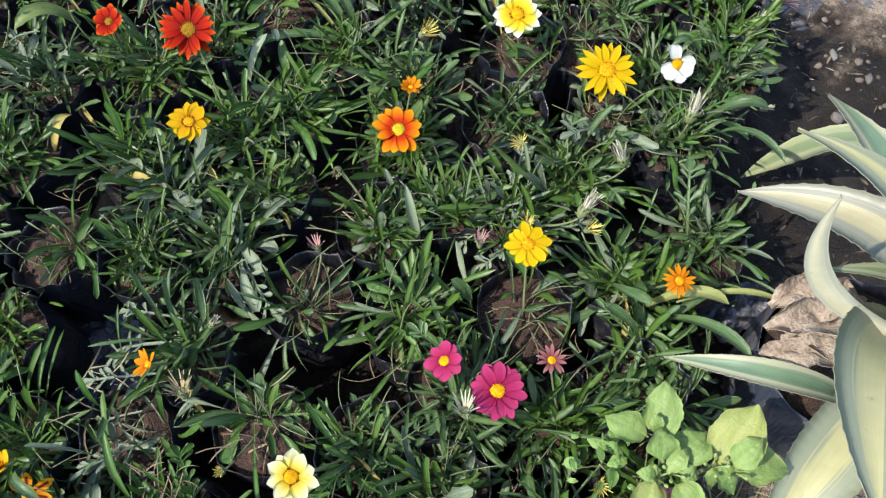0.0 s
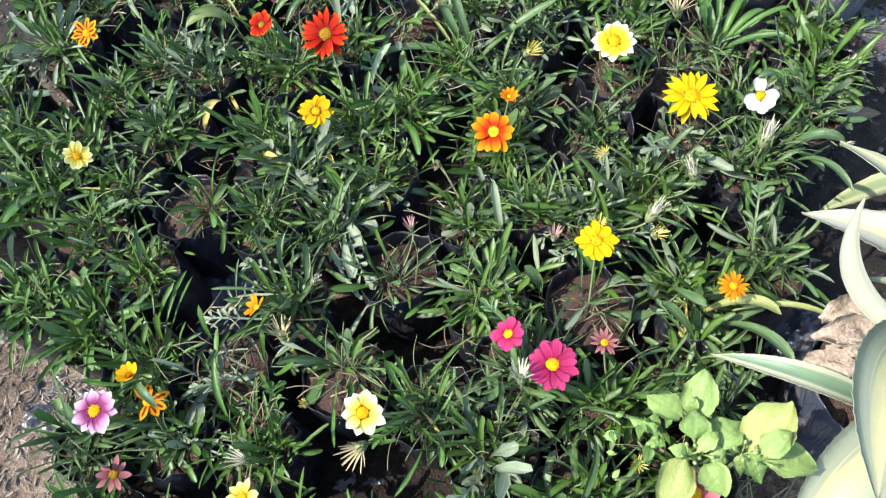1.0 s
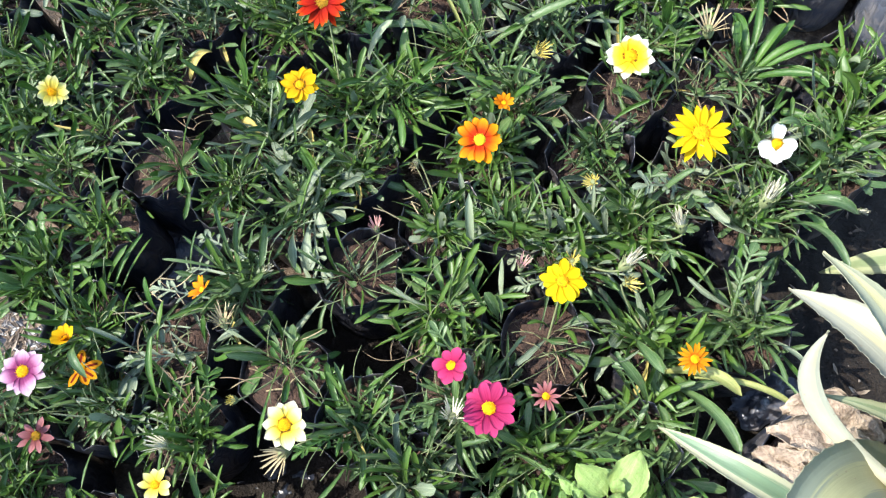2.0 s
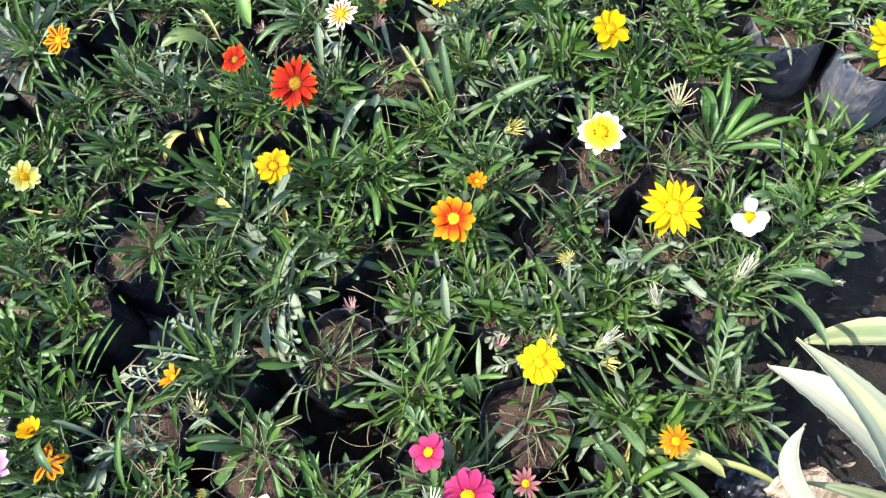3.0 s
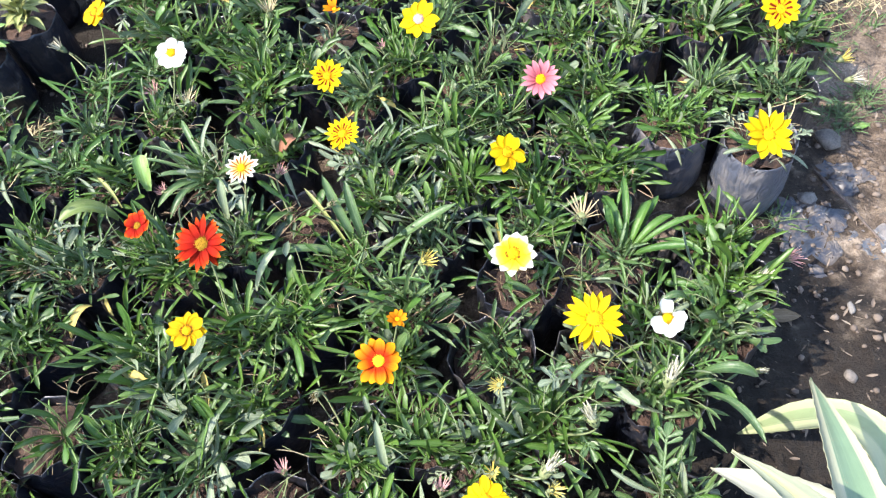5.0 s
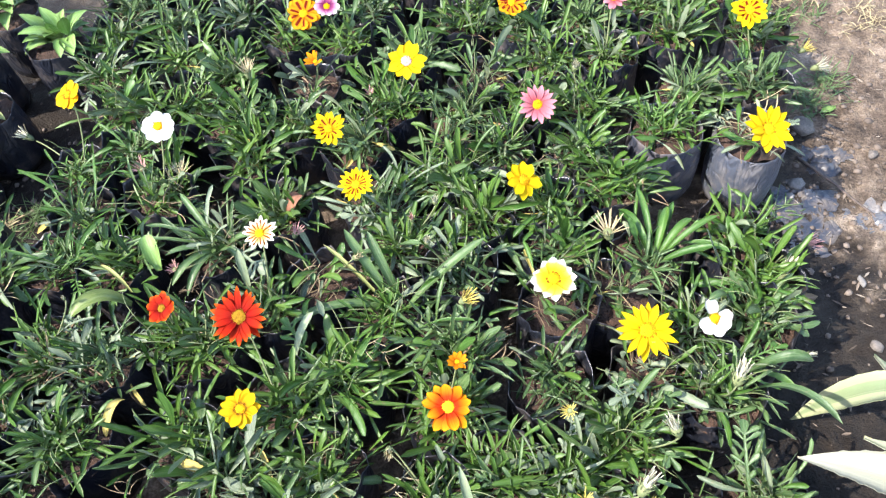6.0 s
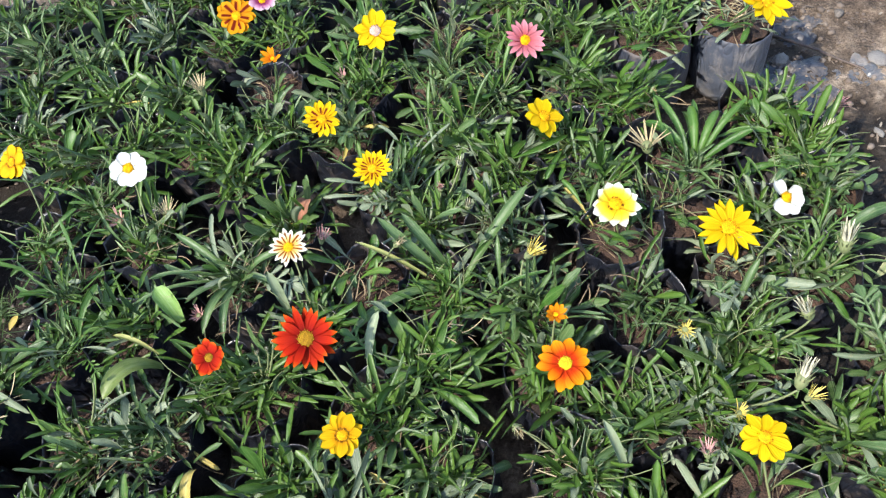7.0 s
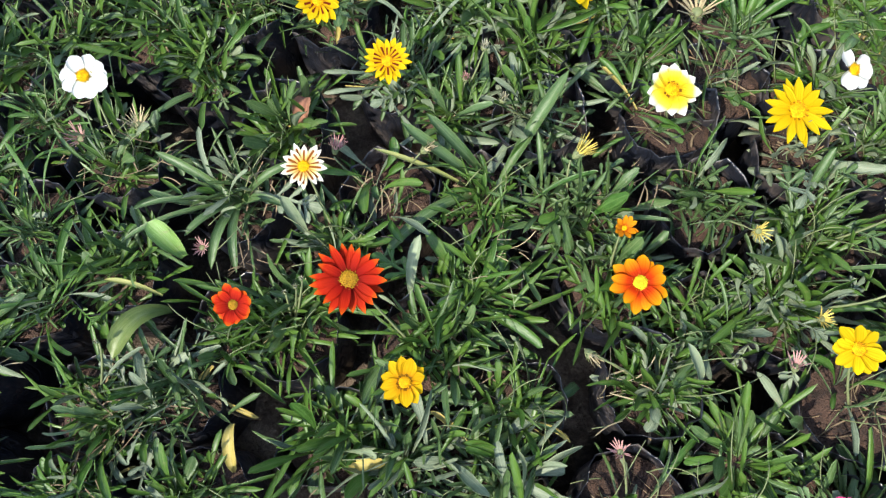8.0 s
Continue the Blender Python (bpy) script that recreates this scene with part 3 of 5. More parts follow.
def heart_mesh(seed, count):
    """The tuft of short young leaves and leaf stalks at a plant's centre."""
    r = random.Random(seed)
    verts, faces, indices, uvs = [], [], [], []
    for k in range(count):
        a, lift = r.uniform(0, math.tau), r.uniform(12, 85)
        rows = blade(r.uniform(0.026, 0.074), r.uniform(0.0030, 0.0085), lift, r.uniform(0, 70), r.uniform(-80, 80), steps=4, stalk=0.45)
        turn = Matrix.Translation((r.gauss(0, 0.021), r.gauss(0, 0.021), 0)) @ Matrix.Rotation(a, 4, "Z")
        sheet([[turn @ p for p in row] for row in rows], 0.0004, verts, faces, indices, uvs)
    return mesh_of("heart", verts, faces, [LEAF_TOP if seed % 3 == 1 else LEAF_FRESH, LEAF_UNDER], indices, uvs)


HEARTS = [heart_mesh(k, 74) for k in range(8)]


def stalks_mesh(seed, count=10):
    """Dead, curled stalks and leaf remains lying on the soil of a bag."""
    r = random.Random(seed)
    verts, faces, indices, uvs = [], [], [], []
    for k in range(count):
        rows = blade(r.uniform(0.02, 0.055), r.uniform(0.0009, 0.0026), r.uniform(-8, 40), r.uniform(0, 60), r.uniform(-200, 200), steps=5, stalk=0.7, sway=r.uniform(-1.2, 1.2))
        turn = Matrix.Translation((r.gauss(0, 0.016), r.gauss(0, 0.016), r.uniform(0, 0.01))) @ Matrix.Rotation(r.uniform(0, 6.28), 4, "Z")
        sheet([[turn @ p for p in row] for row in rows], 0.0005, verts, faces, indices, uvs, 0)
    return mesh_of("withered_tuft", verts, faces, [STRAW if seed % 4 == 1 else LEAF_DRY], indices, uvs)


STALKS = [stalks_mesh(k) for k in range(5)]
BUSHY_HEARTS = [heart_mesh(30 + k, 78) for k in range(3)]


def bag_mesh(seed, radius=0.053, height=0.116, film=POLYTHENE, wild=1.0):
    """A filled black polythene bag: a creased wall that bulges, a turned-in rim and a folded foot."""
    r = random.Random(seed)
    sides, verts, faces = 26, [], []
    profile = [(0.70, 0.0), (0.93, 0.004), (1.0, 0.016), (1.03, 0.04), (1.02, 0.065), (1.0, 0.085), (0.985, 0.097), (0.992, 0.102), (0.984, 0.1023), (0.974, 0.098), (0.945, 0.080)]
    squash = 1 + r.uniform(-0.06, 0.06)
    for level, (k, z) in enumerate(profile):
        for i in range(sides):
            a = math.tau * i / sides
            crease = 0.05 * noise.noise((math.cos(a) * 2.2, math.sin(a) * 2.2, seed * 3.7 + z * 14)) + 0.022 * noise.noise((math.cos(a) * 7, math.sin(a) * 7, seed + z * 60))
            rim = 0.007 * noise.noise((math.cos(a) * 2.0, math.sin(a) * 2.0, seed * 1.3)) + 0.003 * noise.noise((math.cos(a) * 6, math.sin(a) * 6, seed * 2.3)) if level > 5 else 0.0
            fold = 0.10 * noise.noise((math.cos(a) * 3.1, math.sin(a) * 3.1, seed * 5.1)) if level > 5 else 0.0
            rim, fold = rim * wild, fold * wild
            rr = radius * (k + fold + crease * (1.5 if level > 1 else 0.6))
            verts.append((rr * math.cos(a) * squash, rr * math.sin(a) / squash, (z + rim) * height / 0.102 - 0.006))
    for level in range(len(profile) - 1):
        for i in range(sides):
            a, b = level * sides + i, level * sides + (i + 1) % sides
            faces.append((a, b, b + sides, a + sides))
    faces.append(tuple(reversed(range(sides))))
    return mesh_of("bag", verts, faces, [film])


def soil_mesh(seed, radius=0.0505):
    r = random.Random(seed)
    verts, faces, rings, sides = [(0, 0, 0.090)], [], 5, 20
    for ring in range(1, rings + 1):
        for i in range(sides):
            a, d = math.tau * i / sides, ring / rings
            p = (radius * d * math.cos(a), radius * d * math.sin(a))
            verts.append((*p, 0.090 - 0.010 * d ** 2 + 0.010 * noise.noise((p[0] * 55, p[1] * 55, seed * 2.0)) + r.uniform(-0.0015, 0.0015)))
    faces += [(0, 1 + i, 1 + (i + 1) % sides) for i in range(sides)]
    for ring in range(rings - 1):
        for i in range(sides):
            a, b = 1 + ring * sides + i, 1 + ring * sides + (i + 1) % sides
            faces.append((a, a + sides, b + sides, b))
    for k in range(14):
        a, d = r.uniform(0, 6.3), radius * 0.85 * math.sqrt(r.random())
        rock(r, r.uniform(0.0015, 0.005), verts, faces, (d * math.cos(a), d * math.sin(a), 0.087))
    return mesh_of("soil", verts, faces, [PEAT])


BAGS, SOILS = [bag_mesh(k, 0.053, 0.128 + 0.003 * k, wild=1.9) for k in range(6)], [soil_mesh(k) for k in range(5)]
GREY_BAG = bag_mesh(23, 0.057, 0.129, POLYTHENE_GREY, 0.35)
DUSTY_BAG = bag_mesh(19, 0.056, 0.131, POLYTHENE_DUSTY, 0.5)
PLANTS = []


def recoloured(meshes, materials):
    copies = []
    for mesh in meshes:
        twin = mesh.copy()
        for slot, material in enumerate(materials):
            twin.materials[slot] = material
        copies.append(twin)
    return copies


def stems_mesh(seed):
    """Thin bare flower stalks that lean out of a plant and cross its leaves."""
    r = random.Random(seed + 70)
    verts, faces = [], []
    for k in range(8):
        a, reach, high = r.uniform(0, 6.28), r.uniform(0.025, 0.080), r.uniform(0.010, 0.075)
        way, side = Vector((math.cos(a), math.sin(a), 0)), Vector((-math.sin(a), math.cos(a), 0))
        foot = Vector((r.gauss(0, 0.012), r.gauss(0, 0.012), 0))
        end = foot + way * reach + side * r.gauss(0, 0.012) + Vector((0, 0, high))
        mid = foot + way * reach * 0.4 + side * r.gauss(0, 0.015) + Vector((0, 0, high * r.uniform(0.7, 1.3)))
        tube(bend(foot, mid, end, 7), [0.00085 - 0.00006 * i for i in range(8)], 5, verts, faces)
    return mesh_of("stem_tuft", verts, faces, [STALK])


STEMS = [stems_mesh(k) for k in range(6)]
TINTS = {"": {}, "silver": {}, "bright": {}}
for sort, meshes in (("upright", UPRIGHT), ("spread", SPREAD), ("flat", FLAT), ("spoon", SPOON), ("lobed", LOBED), ("narrow", NARROW), ("strap", STRAP), ("pinnate", PINNATE), ("fresh", FRESH)):
    TINTS[""][sort] = meshes
    TINTS["silver"][sort] = meshes if sort == "fresh" else recoloured(meshes, [LEAF_SILVER, LEAF_UNDER])
    TINTS["bright"][sort] = meshes if sort == "fresh" else recoloured(meshes, [LEAF_BRIGHT, LEAF_UNDER])
CROWN = 0.117


def gazania(x, y, leaves=0, size=1.0, habit="", film=""):
    """One gazania in its bag: soil, a heart of young leaves and a rosette of strap leaves, each a part."""
    r = random.Random(round(x * 7919) * 31 + round(y * 104729))
    far = y > 1.42
    crown = CROWN + (0.006 if film else 0.0)
    plant = root("gazania_plant", x, y, 0, 0, label="gazania with narrow dark green leaves in a black plastic nursery bag", category="potted plant", group="gazanias in the nursery bed")
    spin = Matrix.Rotation(r.uniform(0, 6.28), 4, "Z")
    bag = part("bag", {"grey": GREY_BAG, "dusty": DUSTY_BAG}[film] if film else r.choice(BAGS), plant, spin, "dusty greyish plastic nursery bag" if film else "creased black plastic nursery bag")
    part("soil", r.choice(SOILS), bag, Matrix.Translation((0, 0, 0.034 if film else 0.029)) @ Matrix.Rotation(r.uniform(0, 6.28), 4, "Z"), "dark brown potting soil")
    habit = habit or r.choice(("plain", "plain", "plain", "lax", "lax", "spoon", "narrow", "lobed", "bushy"))
    size *= r.uniform(0.86, 1.10)
    heart = r.choice(BUSHY_HEARTS if far or habit in ("bushy", "narrow") else HEARTS)
    if film == "grey":
        for k in range(3):
            part("withered_tuft", STALKS[1], plant, Matrix.Translation((r.gauss(0, 0.014), r.gauss(0, 0.014), crown - 0.002 + 0.003 * k)) @ Matrix.Rotation(r.uniform(0, 6.28), 4, "Z") @ Matrix.Scale(1.1, 4), "dry straw-coloured stalks")
    if habit == "sparse":
        part("withered_tuft", r.choice(STALKS[1:] if r.random() < 0.4 else STALKS[::2]), plant, Matrix.Translation((0, 0, crown)) @ Matrix.Rotation(r.uniform(0, 6.28), 4, "Z"), "withered brown stalks")
    else:
        part("heart", heart, plant, Matrix.Translation((0, 0, crown)) @ Matrix.Rotation(r.uniform(0, 6.28), 4, "Z") @ Matrix.Scale(size, 4))
    count = leaves or (r.randint(23, 28) if far else r.randint(45, 54))
    shoots = [(r.gauss(0, 0.017), r.gauss(0, 0.017), r.uniform(0, 6.28)) for _ in range(r.randint(2, 4))]
    tint = "bright" if habit in ("fresh", "strap") else r.choice(("", "", "", "silver", "bright"))
    leaf = TINTS[tint]
    if r.random() < 0.65 and not film:
        part("stem_tuft", r.choice(STEMS), plant, Matrix.Translation((0, 0, crown)) @ Matrix.Rotation(r.uniform(0, 6.28), 4, "Z"))
    kinds = [leaf[sort] for sort in {"plain": ("spread", "upright", "flat"), "lax": ("spread", "flat", "flat"), "spoon": ("spoon", "spoon", "spread"), "narrow": ("narrow", "narrow", "upright"), "lobed": ("lobed", "spread", "upright"),
             "bushy": ("spoon", "upright", "fresh"), "strap": ("strap", "strap", "spread"), "fresh": ("fresh", "fresh", "upright"), "sparse": ("spread", "spoon", "flat")}[habit]]
    other = [TINTS[r.choice(("silver", "", "bright", "bright"))][sort] for sort in ("spread", "upright", "flat")]
    for k in range(count):
        pick = r.random()
        if pick < 0.012:
            mesh = r.choice(YELLOWED)
        elif pick < 0.08:
            mesh = r.choice(WITHERED)
        elif pick < (0.13 if tint == "silver" else 0.10):
            mesh = r.choice(leaf["pinnate"])
        elif pick < (0.27 if tint == "silver" else 0.24):
            mesh = r.choice(FRESH)
        elif pick < 0.38:
            mesh = r.choice(leaf["spoon"] + leaf["narrow"])
        else:
            mesh = r.choice(r.choice(kinds if r.random() < 0.7 else other))
        ox, oy, spin = r.choice(shoots)
        a = spin + k * 2.39996 + r.gauss(0, 0.7)
        tip_over = Euler((r.gauss(0, 0.30), r.gauss(0, 0.24), 0)).to_matrix().to_4x4()
        m = Matrix.Translation((ox + 0.006 * math.cos(a), oy + 0.006 * math.sin(a), crown - 0.004 + r.uniform(-0.004, 0.014))) @ Matrix.Rotation(a, 4, "Z") @ tip_over @ Matrix.Diagonal((1, r.uniform(0.72, 1.2), 1, 1)) @ Matrix.Scale(size * r.uniform(0.62, 1.15), 4)
        part("leaf", mesh, plant, m)
    PLANTS.append(plant)
    return plant


def host(x, y):
    """The plant that a flower at (x, y) grows from."""
    return min(PLANTS, key=lambda p: (p.location.x - x) ** 2 + (p.location.y - y) ** 2)


gazania(-0.222, 0.285, leaves=32)
gazania(-0.270, 0.147)
gazania(-0.376, 0.176)
gazania(-0.158, 0.165)
gazania(-0.049, 0.179)
gazania(0.047, 0.196)
gazania(0.128, 0.158)
gazania(0.242, 0.187)
gazania(-0.423, 0.276)
gazania(-0.329, 0.284)
gazania(0.059, 0.306)
gazania(0.157, 0.256)
gazania(0.270, 0.298)
gazania(-0.478, 0.420)
gazania(-0.385, 0.372)
gazania(-0.272, 0.378, leaves=30, habit="sparse")
gazania(-0.128, 0.380, leaves=32, habit="sparse")
gazania(-0.016, 0.352, leaves=42, habit="strap", size=0.8)
gazania(0.080, 0.406)
gazania(0.191, 0.370)
gazania(0.273, 0.404)
gazania(-0.575, 0.448)
gazania(-0.432, 0.502, leaves=32)
gazania(-0.215, 0.465, habit="narrow")
gazania(-0.080, 0.522, leaves=31, habit="sparse")
gazania(0.036, 0.490, leaves=54)
gazania(0.162, 0.492, leaves=22, habit="sparse")
gazania(0.288, 0.515)
gazania(0.372, 0.560)
gazania(-0.712, 0.589)
gazania(-0.627, 0.616)
gazania(-0.530, 0.555, leaves=30)
gazania(-0.385, 0.600, leaves=38, habit="sparse")
gazania(-0.272, 0.582, habit="narrow")
gazania(-0.187, 0.588)
gazania(0.004, 0.608, leaves=46)
gazania(0.087, 0.640, leaves=32, habit="spoon")
gazania(0.168, 0.608)
gazania(-0.709, 0.717)
gazania(-0.599, 0.701)
gazania(-0.501, 0.648)
gazania(-0.304, 0.722, leaves=38)
gazania(-0.241, 0.673)
gazania(-0.128, 0.658)
gazania(0.026, 0.722)
gazania(0.160, 0.742)
gazania(0.235, 0.650)
gazania(0.362, 0.705)
gazania(-0.771, 0.804)
gazania(-0.575, 0.795)
gazania(-0.452, 0.735)
gazania(-0.428, 0.848)
gazania(-0.292, 0.846)
gazania(-0.185, 0.758)
gazania(-0.100, 0.785)
gazania(0.035, 0.810)
gazania(0.188, 0.846, leaves=38, habit="sparse")
gazania(0.265, 0.862, leaves=34, habit="sparse")
gazania(0.290, 0.735, leaves=38, habit="sparse")
gazania(0.435, 0.795)
gazania(0.350, 0.800, leaves=32, size=0.9, habit="plain")
gazania(-0.685, 0.893)
gazania(-0.510, 0.879)
gazania(-0.335, 0.882, leaves=28)
gazania(-0.205, 0.905, leaves=34)
gazania(-0.130, 0.930, leaves=30, habit="sparse")
gazania(-0.044, 0.875, leaves=30, habit="strap")
gazania(0.065, 0.924)
gazania(0.204, 0.946)
gazania(0.322, 0.912, leaves=16, size=0.8, habit="strap")
gazania(0.462, 0.858)
gazania(-0.755, 0.986)
gazania(-0.635, 0.999)
gazania(-0.536, 1.028, habit="strap", size=0.72)
gazania(-0.437, 1.005)
gazania(-0.280, 1.012, leaves=26, habit="narrow")
gazania(-0.007, 0.989)
gazania(0.098, 1.010)
gazania(0.302, 1.052)
gazania(0.447, 0.935, habit="bushy")
gazania(-0.683, 1.093)
gazania(-0.498, 1.102, habit="strap", size=0.72)
gazania(-0.382, 1.127)
gazania(-0.191, 1.069)
gazania(-0.047, 1.070)
gazania(0.053, 1.107)
gazania(0.148, 1.141)
gazania(0.200, 1.020)
gazania(0.273, 1.127)
gazania(0.409, 1.146, leaves=42, size=0.9, habit="plain", film="dusty")
gazania(0.532, 1.114, leaves=36, size=0.8, habit="sparse", film="grey")
gazania(-0.521, 1.202, habit="strap", size=0.72)
gazania(-0.437, 1.235, habit="strap", size=0.8)
gazania(-0.246, 1.190)
gazania(-0.172, 1.244)
gazania(-0.075, 1.185)
gazania(0.096, 1.219)
gazania(0.209, 1.231)
gazania(0.292, 1.215)
gazania(0.462, 1.218)
gazania(-0.461, 1.336)
gazania(-0.360, 1.327)
gazania(-0.283, 1.276)
gazania(-0.148, 1.330, leaves=26, habit="sparse")
gazania(-0.012, 1.267)
gazania(0.137, 1.300, leaves=31, habit="sparse")
gazania(0.258, 1.332)
gazania(0.350, 1.322)
gazania(0.572, 1.215)
gazania(0.614, 1.346)
gazania(-0.524, 1.431)
gazania(-0.385, 1.443)
gazania(-0.287, 1.397)
gazania(-0.093, 1.444)
gazania(0.022, 1.369)
gazania(0.222, 1.426)
gazania(0.328, 1.429)
gazania(0.472, 1.368)
gazania(-0.520, 1.524)
gazania(-0.406, 1.540)
gazania(-0.192, 1.475)
gazania(-0.037, 1.530)
gazania(0.115, 1.467)
gazania(0.260, 1.533)
gazania(0.376, 1.523)
gazania(0.442, 1.458)
gazania(0.545, 1.464)
gazania(-0.493, 1.613)
gazania(-0.290, 1.550)
gazania(-0.221, 1.619)
gazania(-0.132, 1.607)
gazania(-0.041, 1.649)
gazania(0.071, 1.625)
gazania(0.154, 1.572)
gazania(0.468, 1.574)
gazania(0.545, 1.631)
gazania(0.605, 1.566)
gazania(-0.528, 1.730)
gazania(-0.410, 1.689)
gazania(-0.307, 1.656)
gazania(-0.209, 1.715)
gazania(-0.090, 1.724)
gazania(0.053, 1.713)
gazania(0.209, 1.694)
gazania(0.312, 1.660)
gazania(0.437, 1.723)
gazania(0.541, 1.736)
gazania(0.632, 1.654)
gazania(0.641, 1.754)



# ---- flowers, buds and seed heads ----
def petal_mesh(kind, seed, pointed, broad, cup):
    r = random.Random(seed * 13 + 5)
    rows, steps = [], 7
    for i in range(steps + 1):
        s = i / steps
        w = broad * (1.2 if pointed else 1.3) * (0.62 + 0.38 * min(1.0, s / 0.5)) * 0.5
        turn_in = 0.50 if pointed else 0.6
        if s > turn_in:
            q = (s - turn_in) / (1 - turn_in)
            w *= max(0.0, 1 - q ** 1.9) ** 0.85 if pointed else math.sqrt(max(0.0, 1 - q * q * 0.97))
        x = 0.16 + 0.84 * s
        z = cup * s - 0.10 * s * s + r.uniform(-0.01, 0.01)
        w = max(w, 0.006)
        rows.append([(x, -w, z - w * 0.03), (x, -w * 0.45, z), (x, w * 0.45, z), (x, w, z - w * 0.03)])
    verts, faces, indices, uvs = sheet(rows, 0.004, under=0)
    return mesh_of("petal", verts, faces, [PETALS[kind]], indices, uvs)


def disc_mesh(material):
    """The raised centre of a flower, set with small florets in a spiral."""
    verts, faces = [(0, 0, 0.10)], []
    sides, rings = 18, 5
    for ring in range(1, rings + 1):
        d = ring / rings
        for i in range(sides):
            a = math.tau * i / sides
            verts.append((0.25 * d * math.cos(a), 0.25 * d * math.sin(a), 0.02 + 0.08 * math.sqrt(max(0.0, 1 - d * d))))
    faces += [(0, 1 + i, 1 + (i + 1) % sides) for i in range(sides)]
    for ring in range(rings - 1):
        for i in range(sides):
            a, b = 1 + ring * sides + i, 1 + ring * sides + (i + 1) % sides
            faces.append((a, a + sides, b + sides, b))
    for k in range(46):
        d, a = 0.24 * math.sqrt((k + 0.5) / 46), k * 2.39996
        z = 0.02 + 0.08 * math.sqrt(max(0.0, 1 - (d / 0.25) ** 2))
        p = Vector((d * math.cos(a), d * math.sin(a), z))
        tube([p - Vector((0, 0, 0.02)), p + Vector((d * math.cos(a) * 0.15, d * math.sin(a) * 0.15, 0.035))], [0.016, 0.012], 5, verts, faces)
    start = len(verts)
    tube([(0, 0, -0.30), (0, 0, -0.16), (0, 0, -0.02), (0, 0, 0.03)], [0.05, 0.13, 0.19, 0.20], 12, verts, faces)
    mesh = mesh_of("flower", verts, faces, [material, STALK])
    for f in mesh.polygons:
        if min(f.vertices) >= start:
            f.material_index = 1
    return mesh


DISCS = {"green": disc_mesh(DISC_GREEN), "red": disc_mesh(DISC_RED), "pale": disc_mesh(DISC_PALE), "": disc_mesh(DISC)}
PETAL_CACHE = {}


def stem_to(plant, point, way, name="flower_stem"):
    """A thin stalk from a plant's heart up into the underside of a flower or bud."""
    foot = Vector((0, 0, CROWN))
    end = point - plant.location - Vector(way).normalized() * 0.004
    mid = (foot + end) * 0.5 + Vector((end.x * 0.25, end.y * 0.25, 0.012)) - Vector(way) * 0.012
    points = bend(foot, mid, end, 7)
    verts, faces = tube(points, [0.0015 - 0.0004 * i / 7 for i in range(8)], 6)
    part(name, mesh_of(name, verts, faces, [STALK]), plant)


def clear_leaves(point, way, reach):
    """Takes away the leaves that would grow up through an open flower."""
    for plant in PLANTS:
        if (plant.location - point).to_2d().length > 0.20:
            continue
        for ob in [c for c in plant.children if c.name.startswith("leaf")]:
            m = Matrix.Translation(plant.location) @ ob.matrix_basis
            for v in ob.data.vertices:
                off = m @ v.co - point
                high = off.dot(way)
                if high > -0.004 and (off - way * high).length < reach:
                    bpy.data.objects.remove(ob)
                    break


def flower(x, y, z, across, kind, petals=12, tilt=(0.0, -0.30), pointed=True, broad=0.42, cup=0.12, disc="", words="", lost=None):
    """One open gazania flower: its disc is the part, each petal a part of it."""
    plant = host(x, y)
    r = random.Random(round(x * 5000) + round(y * 9000))
    way = Vector((tilt[0], tilt[1], 1)).normalized()
    clear_leaves(Vector((x, y, z)), way, across * 0.46)
    head = part("flower", DISCS[disc], plant, Matrix.Translation(Vector((x, y, z)) - plant.location) @ frame_of(way) @ Matrix.Rotation(0.0 if lost else r.uniform(0, 6), 4, "Z") @ Matrix.Scale(across / 2, 4), words)
    for k in range(petals):
        if lost and k in lost:
            continue
        key = (kind, pointed, broad, cup, k % 3)
        if key not in PETAL_CACHE:
            PETAL_CACHE[key] = petal_mesh(kind, k % 3, pointed, broad, cup)
        m = Matrix.Rotation(math.tau * (k + r.uniform(-0.28, 0.28)) / petals, 4, "Z") @ Matrix.Rotation(r.gauss(0, 0.11 if broad < 0.6 else 0.05), 4, "Y") @ Matrix.Rotation(r.gauss(0, 0.10 if broad < 0.6 else 0.05), 4, "X") @ Matrix.Diagonal((r.uniform(0.84, 1.05), r.uniform(0.80, 1.08), 1, 1)) @ Matrix.Translation((0, 0, 0.008 * (k % 2)))
        part("petal", PETAL_CACHE[key], head, m)
    stem_to(plant, Vector((x, y, z)), way)


def bristle_mesh(seed, material, count, spread, length=1.0):
    r = random.Random(seed)
    verts, faces, indices, uvs = [], [], [], []
    for k in range(count):
        a, lean = math.tau * k / count + r.uniform(-0.2, 0.2), spread * r.uniform(0.4, 1.1)
        long = length * r.uniform(0.7, 1.1)
        way = Vector((math.cos(a) * math.sin(lean), math.sin(a) * math.sin(lean), math.cos(lean)))
        side = Vector((-math.sin(a), math.cos(a), 0))
        base = Vector((math.cos(a) * 0.12, math.sin(a) * 0.12, 0.1))
        curl = Vector((math.cos(a), math.sin(a), 0)) * r.uniform(-0.12, 0.18)
        rows = [[base + way * long * s + curl * s * s - side * w, base + way * long * s + curl * s * s + way.cross(side) * w * 0.3, base + way * long * s + curl * s * s + side * w] for s, w in ((0, 0.035), (0.4, 0.042), (0.8, 0.030), (1.0, 0.012))]
        sheet(rows, 0.02, verts, faces, indices, uvs, 0)
    return mesh_of("bristles", verts, faces, [material], indices, uvs)


